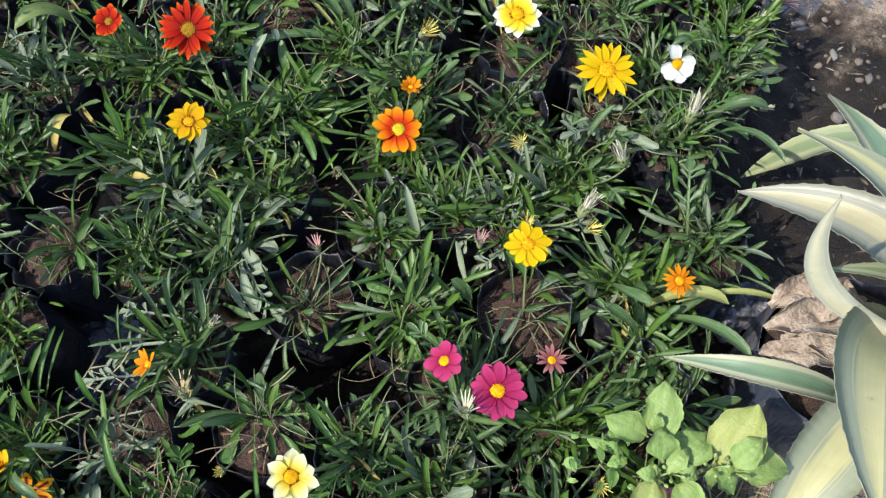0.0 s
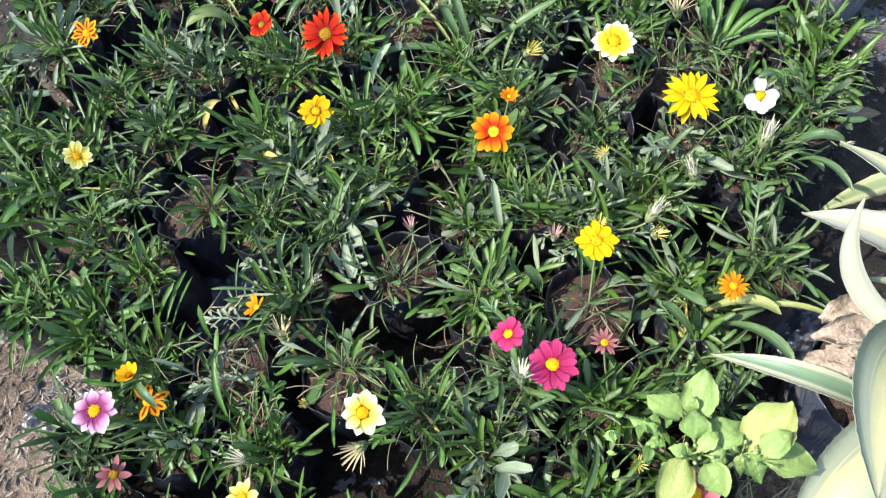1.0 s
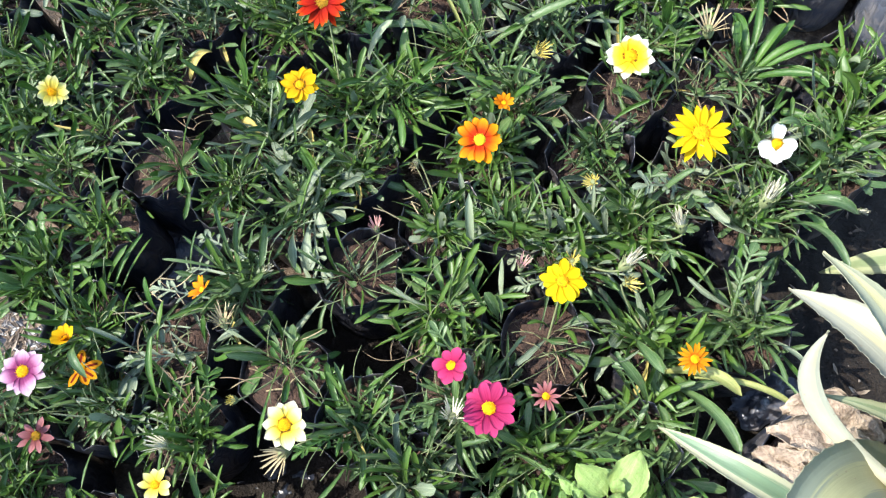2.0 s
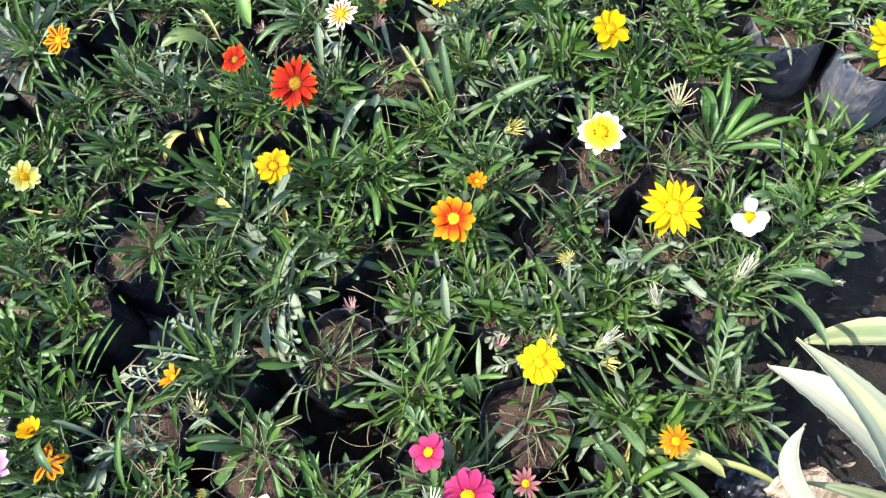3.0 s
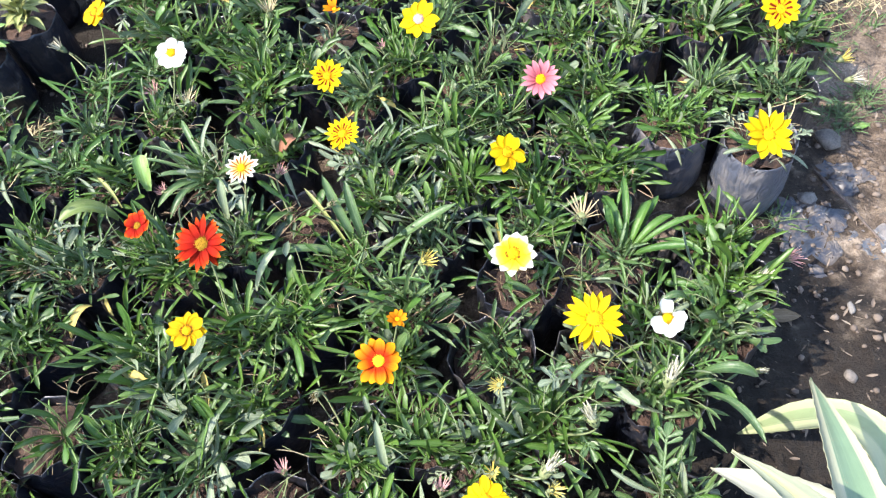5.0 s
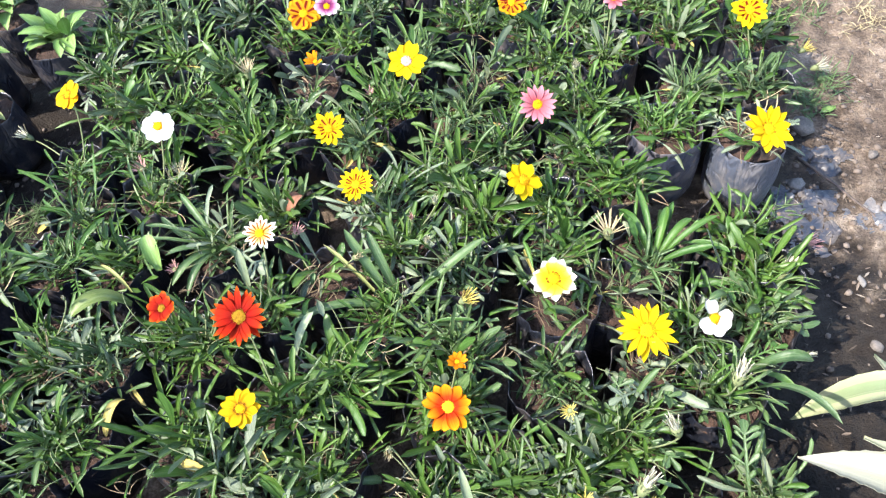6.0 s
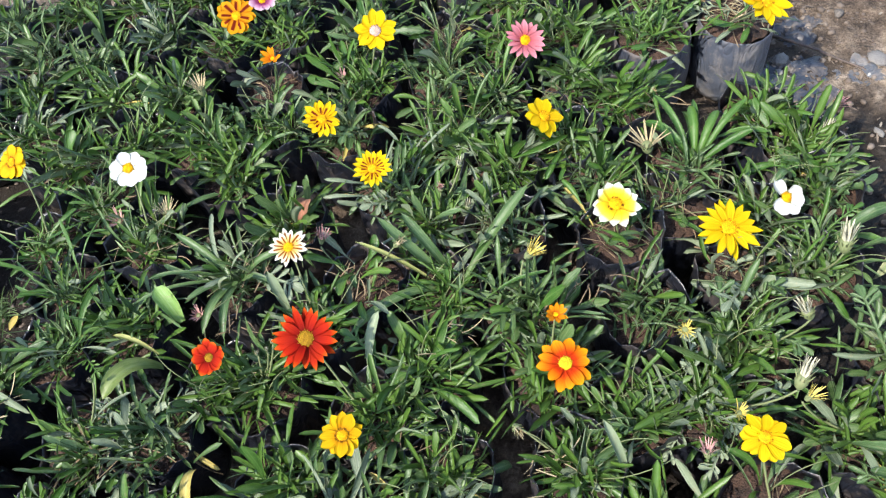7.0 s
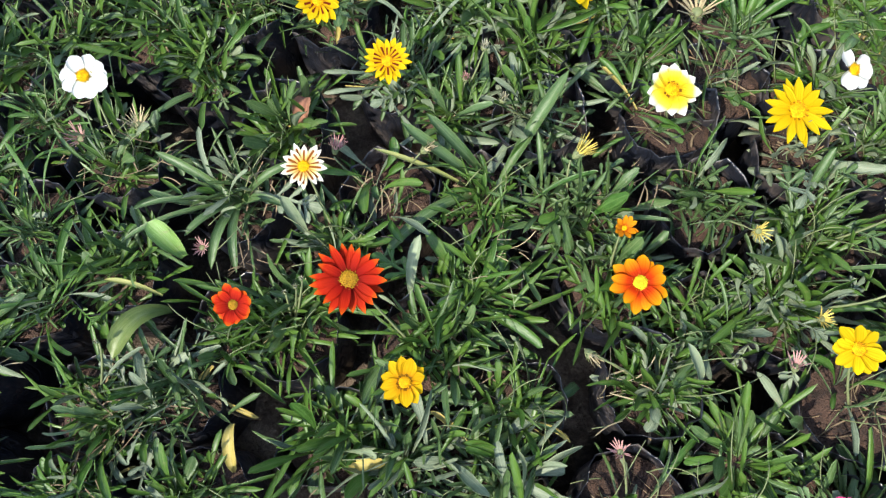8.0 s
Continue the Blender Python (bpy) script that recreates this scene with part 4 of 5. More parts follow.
def calyx_mesh():
    verts, faces = tube([(0, 0, -0.35), (0, 0, -0.25), (0, 0, 0.0), (0, 0, 0.22), (0, 0, 0.30)], [0.05, 0.15, 0.24, 0.22, 0.14], 10)
    for k in range(10):
        a = math.tau * k / 10
        p = Vector((math.cos(a) * 0.2, math.sin(a) * 0.2, 0.1))
        tube([p, p + Vector((math.cos(a) * 0.14, math.sin(a) * 0.14, 0.28))], [0.04, 0.008], 4, verts, faces)
    return mesh_of("calyx", verts, faces, [STALK])


CALYX = calyx_mesh()
BRISTLES = {name: [bristle_mesh(k, material, 19, spread, 1.0) for k in range(2)] for name, material, spread in
            (("straw", STRAW, 0.75), ("pink", STRAW_PINK, 0.6), ("white", STRAW_WHITE, 0.55), ("yellow", BUD_YELLOW, 0.6))}
CLOSED = {name: [bristle_mesh(9 + k, material, 18, 0.16, 0.9) for k in range(2)] for name, material in
          (("white", STRAW_WHITE), ("yellow", BUD_YELLOW), ("pink", STRAW_PINK), ("straw", STRAW))}


def seed_head(x, y, z, size, kind="straw", closed=False, tilt=(0.0, -0.2)):
    """A spent flower with dry bristles, or a closed bud, on its own stalk."""
    plant = host(x, y)
    way = Vector((tilt[0], tilt[1], 1)).normalized()
    m = Matrix.Translation(Vector((x, y, z)) - plant.location) @ frame_of(way) @ Matrix.Scale(size * (0.5 if not closed else 0.62), 4)
    head = part("bud" if closed else "seed_head", CALYX, plant, m, {"straw": "dry straw-coloured", "pink": "withered pinkish", "white": "pale cream", "yellow": "yellowish"}[kind] + (" closed bud" if closed else " spent flower head"))
    part("petals" if closed else "bristles", (CLOSED if closed else BRISTLES)[kind][round(x * 1000) % 2], head)
    stem_to(plant, Vector((x, y, z)) - way * size * 0.16, way, "bud_stem")


flower(-0.210, 0.829, 0.226, 0.076, "red", 21, (-0.10, -0.35), True, 0.23, 0.20, "red", "deep red gazania flower with pointed petals")
flower(-0.324, 0.875, 0.195, 0.043, "red", 12, (-0.25, -0.25), False, 0.46, 0.22, "red", "small scarlet gazania flower")
flower(0.181, 0.854, 0.191, 0.061, "white_yellow", 12, (0.0, -0.35), True, 0.50, 0.14, "", "white gazania flower with a yellow centre")
flower(0.281, 0.770, 0.183, 0.077, "yellow", 18, (0.05, -0.30), True, 0.235, 0.10, "", "large bright yellow gazania flower")
flower(0.032, 0.693, 0.200, 0.059, "orange", 13, (-0.10, -0.30), False, 0.35, 0.12, "green", "orange gazania flower with yellow petal tips")
flower(0.048, 0.746, 0.205, 0.026, "amber", 10, (0.1, -0.2), True, 0.42, 0.55, "", "half-open small orange flower")
flower(-0.211, 0.722, 0.195, 0.048, "yellow_ringed", 12, (0.15, -0.25), True, 0.54, 0.12, "", "golden yellow flower with a dark ring")
flower(0.020, 1.251, 0.228, 0.064, "yellow", 11, (0.0, -0.55), True, 0.50, 0.10, "pale", "bright yellow flower with a pale centre")
flower(-0.099, 1.123, 0.233, 0.053, "yellow_striped", 15, (0.10, -0.45), True, 0.34, 0.18, "", "yellow flower with dark red stripes")
flower(-0.065, 1.031, 0.211, 0.053, "yellow_striped", 18, (-0.05, -0.35), True, 0.27, 0.18, "", "yellow flower with dark red stripes")
flower(0.166, 1.014, 0.199, 0.058, "yellow", 10, (0.45, -0.40), True, 0.54, 0.12, "", "yellow flower with eight broad petals")
flower(-0.197, 0.967, 0.209, 0.050, "white_striped", 15, (-0.10, -0.35), True, 0.28, 0.20, "", "white flower with dark orange stripes")
flower(-0.359, 1.183, 0.220, 0.053, "white", 10, (0.05, -0.45), False, 0.60, 0.08, "", "round white flower with a yellow centre")
flower(0.556, 1.279, 0.223, 0.061, "yellow_striped", 13, (0.0, -0.50), True, 0.42, 0.12, "", "yellow flower with red stripes at its heart")
flower(0.508, 1.039, 0.216, 0.070, "yellow", 16, (0.10, -0.50), True, 0.33, 0.22, "", "bright yellow flower with pointed petals")
flower(0.208, 1.160, 0.194, 0.062, "pink", 16, (0.10, -0.55), True, 0.28, 0.30, "", "salmon pink flower with narrow petals")
flower(0.369, 0.782, 0.171, 0.048, "white", 8, (0.1, -0.45), False, 0.58, 0.12, "", "worn white flower with lost petals and an orange centre", (1, 3))
flower(-0.500, 1.253, 0.240, 0.049, "yellow_ringed", 10, (-0.45, -0.35), False, 0.56, 0.14, "", "golden yellow flower")
flower(-0.128, 1.313, 0.196, 0.034, "amber", 7, (-0.3, -0.2), True, 0.42, 0.8, "", "half-closed orange flower")
flower(0.368, 1.376, 0.200, 0.046, "pink", 11, (0.1, -0.4), True, 0.40, 0.2, "", "reddish pink flower")
flower(-0.156, 1.473, 0.170, 0.066, "orange_striped", 12, (0.0, -0.5), False, 0.44, 0.15, "", "orange flower with dark stripes")
flower(-0.109, 1.445, 0.200, 0.045, "lilac", 10, (0.1, -0.5), False, 0.46, 0.2, "", "pale lilac flower")
flower(0.202, 1.396, 0.200, 0.052, "orange_striped", 12, (0.0, -0.5), False, 0.46, 0.12, "", "orange-yellow flower")
flower(0.166, 0.541, 0.204, 0.050, "yellow", 14, (0.0, -0.15), False, 0.38, 0.06, "", "lemon yellow gazania flower")
flower(0.123, 0.389, 0.198, 0.059, "magenta", 19, (0.05, -0.10), False, 0.34, 0.10, "", "magenta gazania flower with a yellow centre")
flower(0.072, 0.424, 0.190, 0.043, "magenta", 8, (-0.35, 0.10), False, 0.50, 0.2, "", "smaller magenta flower, half turned away")
flower(-0.075, 0.316, 0.209, 0.053, "cream", 10, (0.15, -0.05), True, 0.54, 0.10, "", "cream flower with a golden centre")
flower(0.312, 0.487, 0.217, 0.036, "amber", 16, (0.15, -0.25), True, 0.20, 0.05, "", "small orange flower with narrow petals")
flower(-0.390, 0.295, 0.194, 0.058, "lilac", 13, (0.1, -0.05), True, 0.46, 0.10, "", "pale lilac flower with a yellow centre")
flower(-0.374, 0.345, 0.172, 0.031, "yellow_ringed", 9, (-0.2, 0.2), False, 0.56, 0.75, "", "cup-shaped yellow flower")
flower(-0.342, 0.317, 0.170, 0.050, "orange_striped", 9, (0.2, -0.1), True, 0.38, 0.15, "", "ragged orange flower with lost petals", (0, 3, 4))
flower(-0.232, 0.438, 0.185, 0.034, "amber", 8, (-0.7, 0.0), True, 0.40, 0.6, "", "half-open amber flower")
flower(-0.554, 0.652, 0.170, 0.047, "pale_yellow", 11, (0.75, -0.1), True, 0.48, 0.2, "", "pale yellow flower turned aside")
flower(-0.624, 0.884, 0.165, 0.051, "orange_striped", 9, (-0.1, -0.3), True, 0.42, 0.25, "", "orange flower with dark stripes")
flower(0.177, 0.413, 0.213, 0.032, "faded_pink", 12, (0.05, -0.1), True, 0.24, 0.25, "", "fading dull pink flower")
flower(-0.688, 1.000, 0.200, 0.056, "blush", 10, (-0.75, 0.25), True, 0.44, 0.9, "", "half-closed pale lilac flower")
flower(-0.370, 0.234, 0.150, 0.044, "faded_pink", 8, (0.2, -0.1), True, 0.34, 0.2, "red", "withering pink flower")
flower(-0.202, 0.223, 0.170, 0.040, "pale_yellow", 8, (0.1, 0.1), True, 0.44, 0.3, "", "pale yellow flower")
flower(0.270, 0.268, 0.195, 0.052, "pink", 12, (0.1, -0.35), False, 0.46, 0.1, "", "pink flower under a broad weed leaf")

seed_head(0.268, 0.926, 0.17, 0.062, "straw", False, (-0.2, 0.1))
seed_head(0.357, 0.680, 0.215, 0.050, "white", True, (0.1, 0.3))
seed_head(0.276, 0.630, 0.212, 0.044, "white", True, (-0.4, 0.3))
seed_head(0.226, 0.572, 0.212, 0.046, "white", True, (0.5, 0.4))
seed_head(0.232, 0.560, 0.19, 0.032, "yellow", False, (0.6, -0.1))
seed_head(0.170, 0.580, 0.17, 0.030, "yellow")
seed_head(0.090, 0.369, 0.20, 0.046, "white", False, (-0.1, 0.3))
seed_head(-0.198, 0.409, 0.17, 0.046, "straw", False, (-0.1, 0.4))
seed_head(-0.174, 0.482, 0.17, 0.030, "white", True, (0.6, 0.1))
seed_head(0.489, 0.859, 0.125, 0.050, "white", True, (0.8, 0.5))
seed_head(0.478, 0.738, 0.130, 0.022, "white", True, (1.0, -0.3))
seed_head(0.116, 0.554, 0.18, 0.032, "pink", False, (0.1, 0.5))
seed_head(-0.064, 0.568, 0.16, 0.032, "pink", False, (-0.2, 0.3))
seed_head(-0.087, 0.295, 0.14, 0.056, "straw", False, (-0.4, -0.8))
seed_head(0.534, 0.901, 0.13, 0.042, "pink", False, (1.2, -0.3))
seed_head(0.690, 1.317, 0.09, 0.040, "yellow", False, (1.6, 0.1))
seed_head(0.696, 1.272, 0.09, 0.046, "white", False, (1.6, -0.5))
seed_head(0.280, 1.242, 0.18, 0.032, "white", True)
seed_head(-0.243, 1.321, 0.18, 0.050, "straw", False, (0.0, 0.2))
seed_head(-0.340, 1.135, 0.16, 0.044, "straw", False, (0.2, 0.3))
seed_head(-0.406, 1.163, 0.15, 0.042, "pink")
seed_head(-0.159, 0.987, 0.17, 0.034, "pink", False, (0.5, 0.2))
seed_head(-0.337, 0.973, 0.14, 0.034, "pink")
seed_head(-0.075, 0.937, 0.17, 0.030, "straw", True, (0.6, -0.4))
seed_head(-0.632, 1.298, 0.12, 0.044, "white", False, (-0.9, 0.1))
seed_head(-0.044, 1.250, 0.17, 0.026, "pink")
seed_head(0.041, 1.008, 0.18, 0.028, "white", True)
seed_head(0.025, 0.941, 0.18, 0.028, "white", True)
seed_head(0.006, 0.990, 0.17, 0.026, "pink", True)
seed_head(0.063, 0.849, 0.17, 0.042, "yellow", False, (0.8, -0.1))
seed_head(0.173, 0.684, 0.17, 0.036, "yellow", False, (-0.3, -0.3))
seed_head(-0.041, 0.662, 0.17, 0.032, "straw", True, (0.0, -1.0))
seed_head(-0.152, 0.330, 0.17, 0.028, "yellow", True)
seed_head(0.217, 0.300, 0.16, 0.032, "yellow")
seed_head(-0.215, 0.265, 0.15, 0.046, "white", False, (-0.6, 0.0))

seed_head(-0.492, 0.879, 0.17, 0.014, "white", True, (0.1, -0.1))
seed_head(-0.461, 0.911, 0.19, 0.014, "white", True, (0.1, -0.1))
seed_head(-0.502, 0.866, 0.17, 0.014, "white", True, (0.1, -0.1))
seed_head(-0.264, 0.869, 0.17, 0.014, "white", True, (0.1, -0.1))
seed_head(-0.254, 0.870, 0.18, 0.014, "white", True, (0.1, -0.1))
seed_head(-0.276, 0.869, 0.17, 0.014, "white", True, (0.1, -0.1))


# ---- single long or odd leaves ----
def stray_leaf(base, mid, tip, width, material, words, under=None, roll=0.0):
    """A leaf of its own run, growing from the nearest plant."""
    plant = host(base[0], base[1])
    points, rows = bend(base, mid, tip, 10), []
    for i, p in enumerate(points):
        s = i / 10
        way = (points[min(i + 1, 10)] - points[max(i - 1, 0)]).normalized()
        side = Matrix.Rotation(radians(roll), 3, way) @ way.cross(Vector((0, 0, 1))).normalized()
        up = side.cross(way)
        w = width * 0.5 * (0.35 + 0.65 * math.sin(min(1.0, s / 0.55) * math.pi / 2)) * (math.sqrt(max(0.0, 1 - ((s - 0.62) / 0.38) ** 2)) + 0.04 if s > 0.62 else 1.0)
        rows.append([q - plant.location for q in (p + side * w + up * w * 0.25, p, p - side * w + up * w * 0.25)])
    part("leaf", leaf_mesh(rows, [material, under or material]), plant, Matrix(), words)


stray_leaf((-0.016, 0.883, 0.11), (0.04, 0.90, 0.18), (0.102, 0.931, 0.19), 0.014, LEAF_TOP, "long grey-green strap leaf", LEAF_UNDER)
stray_leaf((-0.03, 0.880, 0.11), (-0.09, 0.892, 0.165), (-0.171, 0.862, 0.140), 0.013, LEAF_TOP, "long arching strap leaf", LEAF_UNDER)
stray_leaf((-0.025, 0.890, 0.11), (-0.06, 0.92, 0.17), (-0.085, 0.965, 0.20), 0.013, LEAF_TOP, "long strap leaf", LEAF_UNDER)
stray_leaf((-0.020, 0.895, 0.11), (-0.04, 0.92, 0.17), (-0.055, 0.965, 0.19), 0.013, LEAF_TOP, "long strap leaf", LEAF_UNDER)
stray_leaf((-0.040, 0.890, 0.11), (-0.08, 0.93, 0.16), (-0.121, 0.973, 0.16), 0.006, LEAF_FADE, "yellowing strap leaf")
stray_leaf((-0.181, 1.051, 0.118), (-0.169, 1.063, 0.17), (-0.157, 1.077, 0.15), 0.020, LEAF_RUST, "curled rust-brown dead leaf")
stray_leaf((-0.398, 0.930, 0.13), (-0.425, 0.932, 0.19), (-0.462, 0.898, 0.165), 0.024, LEAF_OLIVE, "broad olive-green leaf with brown spots")
stray_leaf((-0.358, 0.972, 0.145), (-0.360, 0.985, 0.185), (-0.370, 1.009, 0.182), 0.022, SALAD_LEAF, "short bright green leaf")
stray_leaf((-0.388, 0.785, 0.13), (-0.395, 0.77, 0.16), (-0.412, 0.742, 0.11), 0.013, LEAF_YELLOW, "hanging yellow leaf")
stray_leaf((-0.300, 0.690, 0.13), (-0.29, 0.68, 0.16), (-0.265, 0.672, 0.14), 0.012, LEAF_YELLOW, "short yellow leaf")
stray_leaf((0.048, 0.581, 0.11), (0.045, 0.59, 0.17), (0.038, 0.622, 0.20), 0.010, LEAF_UNDER, "silvery upright leaf")
stray_leaf((-0.163, 0.814, 0.13), (-0.15, 0.83, 0.18), (-0.127, 0.847, 0.19), 0.012, LEAF_UNDER, "silvery leaf")
stray_leaf((0.295, 0.488, 0.14), (0.335, 0.492, 0.21), (0.368, 0.470, 0.186), 0.013, LEAF_FADE, "long green leaf with a yellow tip")
stray_leaf((0.325, 0.487, 0.15), (0.38, 0.492, 0.195), (0.425, 0.474, 0.176), 0.007, LEAF_FADE, "long yellow-green leaf tip")
stray_leaf((0.312, 0.474, 0.14), (0.345, 0.445, 0.225), (0.370, 0.405, 0.212), 0.013, LEAF_TOP, "long dark green strap leaf", LEAF_UNDER)
stray_leaf((0.400, 0.702, 0.13), (0.425, 0.675, 0.225), (0.455, 0.622, 0.200), 0.010, LEAF_TOP, "long strap leaf hanging over the edge", LEAF_UNDER)
stray_leaf((0.400, 0.725, 0.13), (0.430, 0.715, 0.21), (0.466, 0.712, 0.170), 0.015, LEAF_TOP, "broad strap leaf", LEAF_UNDER)


stray_leaf((0.402, 0.814, 0.150), (0.385, 0.810, 0.200), (0.364, 0.801, 0.184), 0.010, LEAF_TOP, "dark green leaf lying across a flower", LEAF_UNDER)
stray_leaf((-0.372, 0.345, 0.140), (-0.350, 0.330, 0.215), (-0.322, 0.308, 0.180), 0.010, LEAF_TOP, "dark green leaf lying across a flower", LEAF_UNDER)
for tip, arch, width in (((-0.382, 1.044, 0.160), 0.04, 0.009), ((-0.334, 1.090, 0.170), 0.03, 0.010), ((-0.421, 1.019, 0.150), 0.05, 0.010), ((-0.346, 0.986, 0.160), 0.03, 0.010), ((-0.339, 0.946, 0.140), 0.05, 0.010),
                         ((-0.317, 0.930, 0.135), 0.05, 0.010), ((-0.235, 0.965, 0.150), 0.04, 0.010), ((-0.200, 1.000, 0.160), 0.04, 0.009)):
    foot = Vector((-0.278, 1.010, 0.122))
    stray_leaf(foot, (foot + Vector(tip)) / 2 + Vector((0, 0, arch)), tip, width, LEAF_TOP, "long dark green strap leaf", LEAF_UNDER, rng.uniform(-30, 30))
stray_leaf((-0.230, 0.930, 0.130), (-0.230, 0.940, 0.170), (-0.233, 0.960, 0.190), 0.012, LEAF_UNDER, "silvery upright leaf")
stray_leaf((-0.400, 0.950, 0.130), (-0.415, 0.968, 0.165), (-0.444, 0.990, 0.150), 0.006, LEAF_FADE, "yellowing curled leaf")
for k in range(9):
    turn = radians(2 + 15 * k + rng.gauss(0, 8))
    way = Vector((math.cos(turn), math.sin(turn), 0))
    reach, foot = rng.uniform(0.066, 0.096), Vector((0.330, 0.905, 0.120)) + way * 0.006
    stray_leaf(foot, foot + way * reach * 0.45 + Vector((0, 0, rng.uniform(0.035, 0.06))), foot + way * reach + Vector((0, 0, rng.uniform(0.01, 0.055))), rng.uniform(0.0085, 0.012), LEAF_BRIGHT, "broad bright green leaf", LEAF_UNDER, rng.uniform(-25, 25))


def dry_clump(x, y, z, size, turn, kind):
    """Withered leaves and stalks caught between the leaves of the nearest plant."""
    plant = host(x, y)
    part("withered_tuft", STALKS[kind], plant, Matrix.Translation(Vector((x, y, z)) - plant.location) @ Matrix.Rotation(turn, 4, "Z") @ Matrix.Scale(size, 4), "withered straw-coloured stalks" if kind == 1 else "withered brown stalks")


for k, (x, y, size) in enumerate(((-0.48, 0.86, 1.0), (-0.55, 0.805, 0.8), (-0.06, 0.80, 0.7), (-0.13, 0.70, 0.8), (-0.36, 0.66, 0.9), (0.11, 0.80, 0.7), (0.235, 0.92, 0.8), (-0.03, 0.62, 0.8), (-0.33, 1.09, 0.8), (-0.42, 1.16, 0.9),
                                  (-0.243, 1.015, 0.9), (-0.298, 0.928, 0.7), (-0.286, 0.871, 0.7), (0.10, 1.16, 0.7), (0.22, 1.09, 0.7), (-0.14, 0.95, 0.8), (0.335, 1.00, 0.9), (-0.30, 0.43, 0.8), (0.02, 0.44, 0.7), (0.21, 0.44, 0.7), (-0.22, 0.34, 0.8), (0.14, 0.30, 0.7), (-0.60, 0.95, 0.9))):
    dry_clump(x, y, 0.128 + 0.010 * (k % 3), size, k * 1.3, (0, 2, 1, 3, 4)[k % 5])


def sprig(base, tip, kind, lift=0.0):
    """A divided leaf from base towards tip, growing from the nearest plant."""
    plant = host(base[0], base[1])
    way = Vector(tip) - Vector(base)
    m = Matrix.Translation(Vector(base) - plant.location) @ Matrix.Rotation(math.atan2(way.y, way.x), 4, "Z") @ Matrix.Rotation(lift, 4, "Y") @ Matrix.Scale(way.length / 0.085, 4)
    part("leaf", TINTS["silver"]["pinnate"][kind], plant, m, "silvery divided leaf")


sprig((-0.225, 0.474, 0.140), (-0.335, 0.480, 0.150), 0, 0.5)
sprig((-0.240, 0.440, 0.140), (-0.320, 0.434, 0.150), 1, 0.4)
sprig((-0.215, 0.500, 0.140), (-0.293, 0.515, 0.150), 3, 0.5)
sprig((-0.250, 0.400, 0.140), (-0.315, 0.392, 0.150), 4, 0.4)


# ---- variegated agave beside the bed ----
def agave_leaf(plant, base, mid, tip, width, material, fold=0.35, steps=84, name="leaf", words="", turn=0, crumple=0.0, spiny=1.0, full=1.7):
    points = bend(base, mid, tip, steps)
    rows, r = [], random.Random(round(width * 9999) + round(tip[0] * 999))
    for i, p in enumerate(points):
        s = i / steps
        way = (points[min(i + 1, steps)] - points[max(i - 1, 0)]).normalized()
        side = way.cross(Vector((0, 0, 1)))
        side = side.normalized() if side.length > 0.05 else Vector((0, 1, 0))
        side = Matrix.Rotation(radians(turn), 3, way) @ side
        up = side.cross(way)
        w = width * 0.5 * (0.72 + 0.28 * math.sin(min(1.0, s / 0.45) * math.pi / 2)) * (1 - max(0.0, (s - 0.45) / 0.55) ** full) + 0.0008
        tooth = (spiny * 0.0009 if i % 4 == 0 else 0.0) * (1 if s < 0.93 else 0)
        rows.append([p + side * k * (w + (tooth if abs(k) == 1 else 0)) + up * fold * w * abs(k) ** 1.5 + up * crumple * noise.noise(p * 45 + side * k * 2.0) + side * crumple * noise.noise(p * 60 + up) for k in (-1, -0.66, -0.33, 0, 0.33, 0.66, 1)])
    verts, faces, indices, uvs = sheet([[q - Vector(plant.location) for q in row] for row in rows], 0.0035, under=0)
    part(name, mesh_of(name, verts, faces, [material], indices, uvs), plant, Matrix(), words)


agave = root("agave_plant", 0.500, 0.408, 0.0, 0, label="variegated agave with cream-edged spiny leaves in a black plastic bag", category="potted plant")
agave_bag = part("bag", bag_mesh(61, 0.098, 0.158, POLYTHENE_DUSTY, 1.5), agave, Matrix(), "crumpled dusty black plastic nursery bag")
part("soil", SOILS[2], agave_bag, Matrix.Translation((0, 0, 0.036)) @ Matrix.Diagonal((1.82, 1.82, 1.2, 1)), "red-brown potting soil")
agave_leaf(agave, (0.545, 0.385, 0.18), (0.457, 0.436, 0.448), (0.491, 0.673, 0.250), 0.046, AGAVE, full=2.2)
agave_leaf(agave, (0.531, 0.385, 0.149), (0.482, 0.445, 0.449), (0.358, 0.529, 0.426), 0.054, AGAVE_PALE, spiny=0.6, full=1.15)
agave_leaf(agave, (0.541, 0.382, 0.251), (0.371, 0.440, 0.267), (0.355, 0.450, 0.466), 0.024, AGAVE_CREAM, turn=100, spiny=0.0)
agave_leaf(agave, (0.532, 0.377, 0.162), (0.584, 0.502, 0.306), (0.396, 0.591, 0.200), 0.060, AGAVE_WHITE, turn=-8, spiny=1.4, full=2.6)
agave_leaf(agave, (0.535, 0.393, 0.161), (0.644, 0.710, 0.299), (0.474, 0.695, 0.032), 0.046, AGAVE_GOLD, fold=0.15, full=4.5)
agave_leaf(agave, (0.469, 0.370, 0.167), (0.381, 0.373, 0.282), (0.293, 0.417, 0.187), 0.026, AGAVE, spiny=0.5, full=2.0)
agave_leaf(agave, (0.533, 0.417, 0.181), (0.388, 0.417, 0.367), (0.370, 0.241, 0.376), 0.062, AGAVE_PALE, full=2.4)
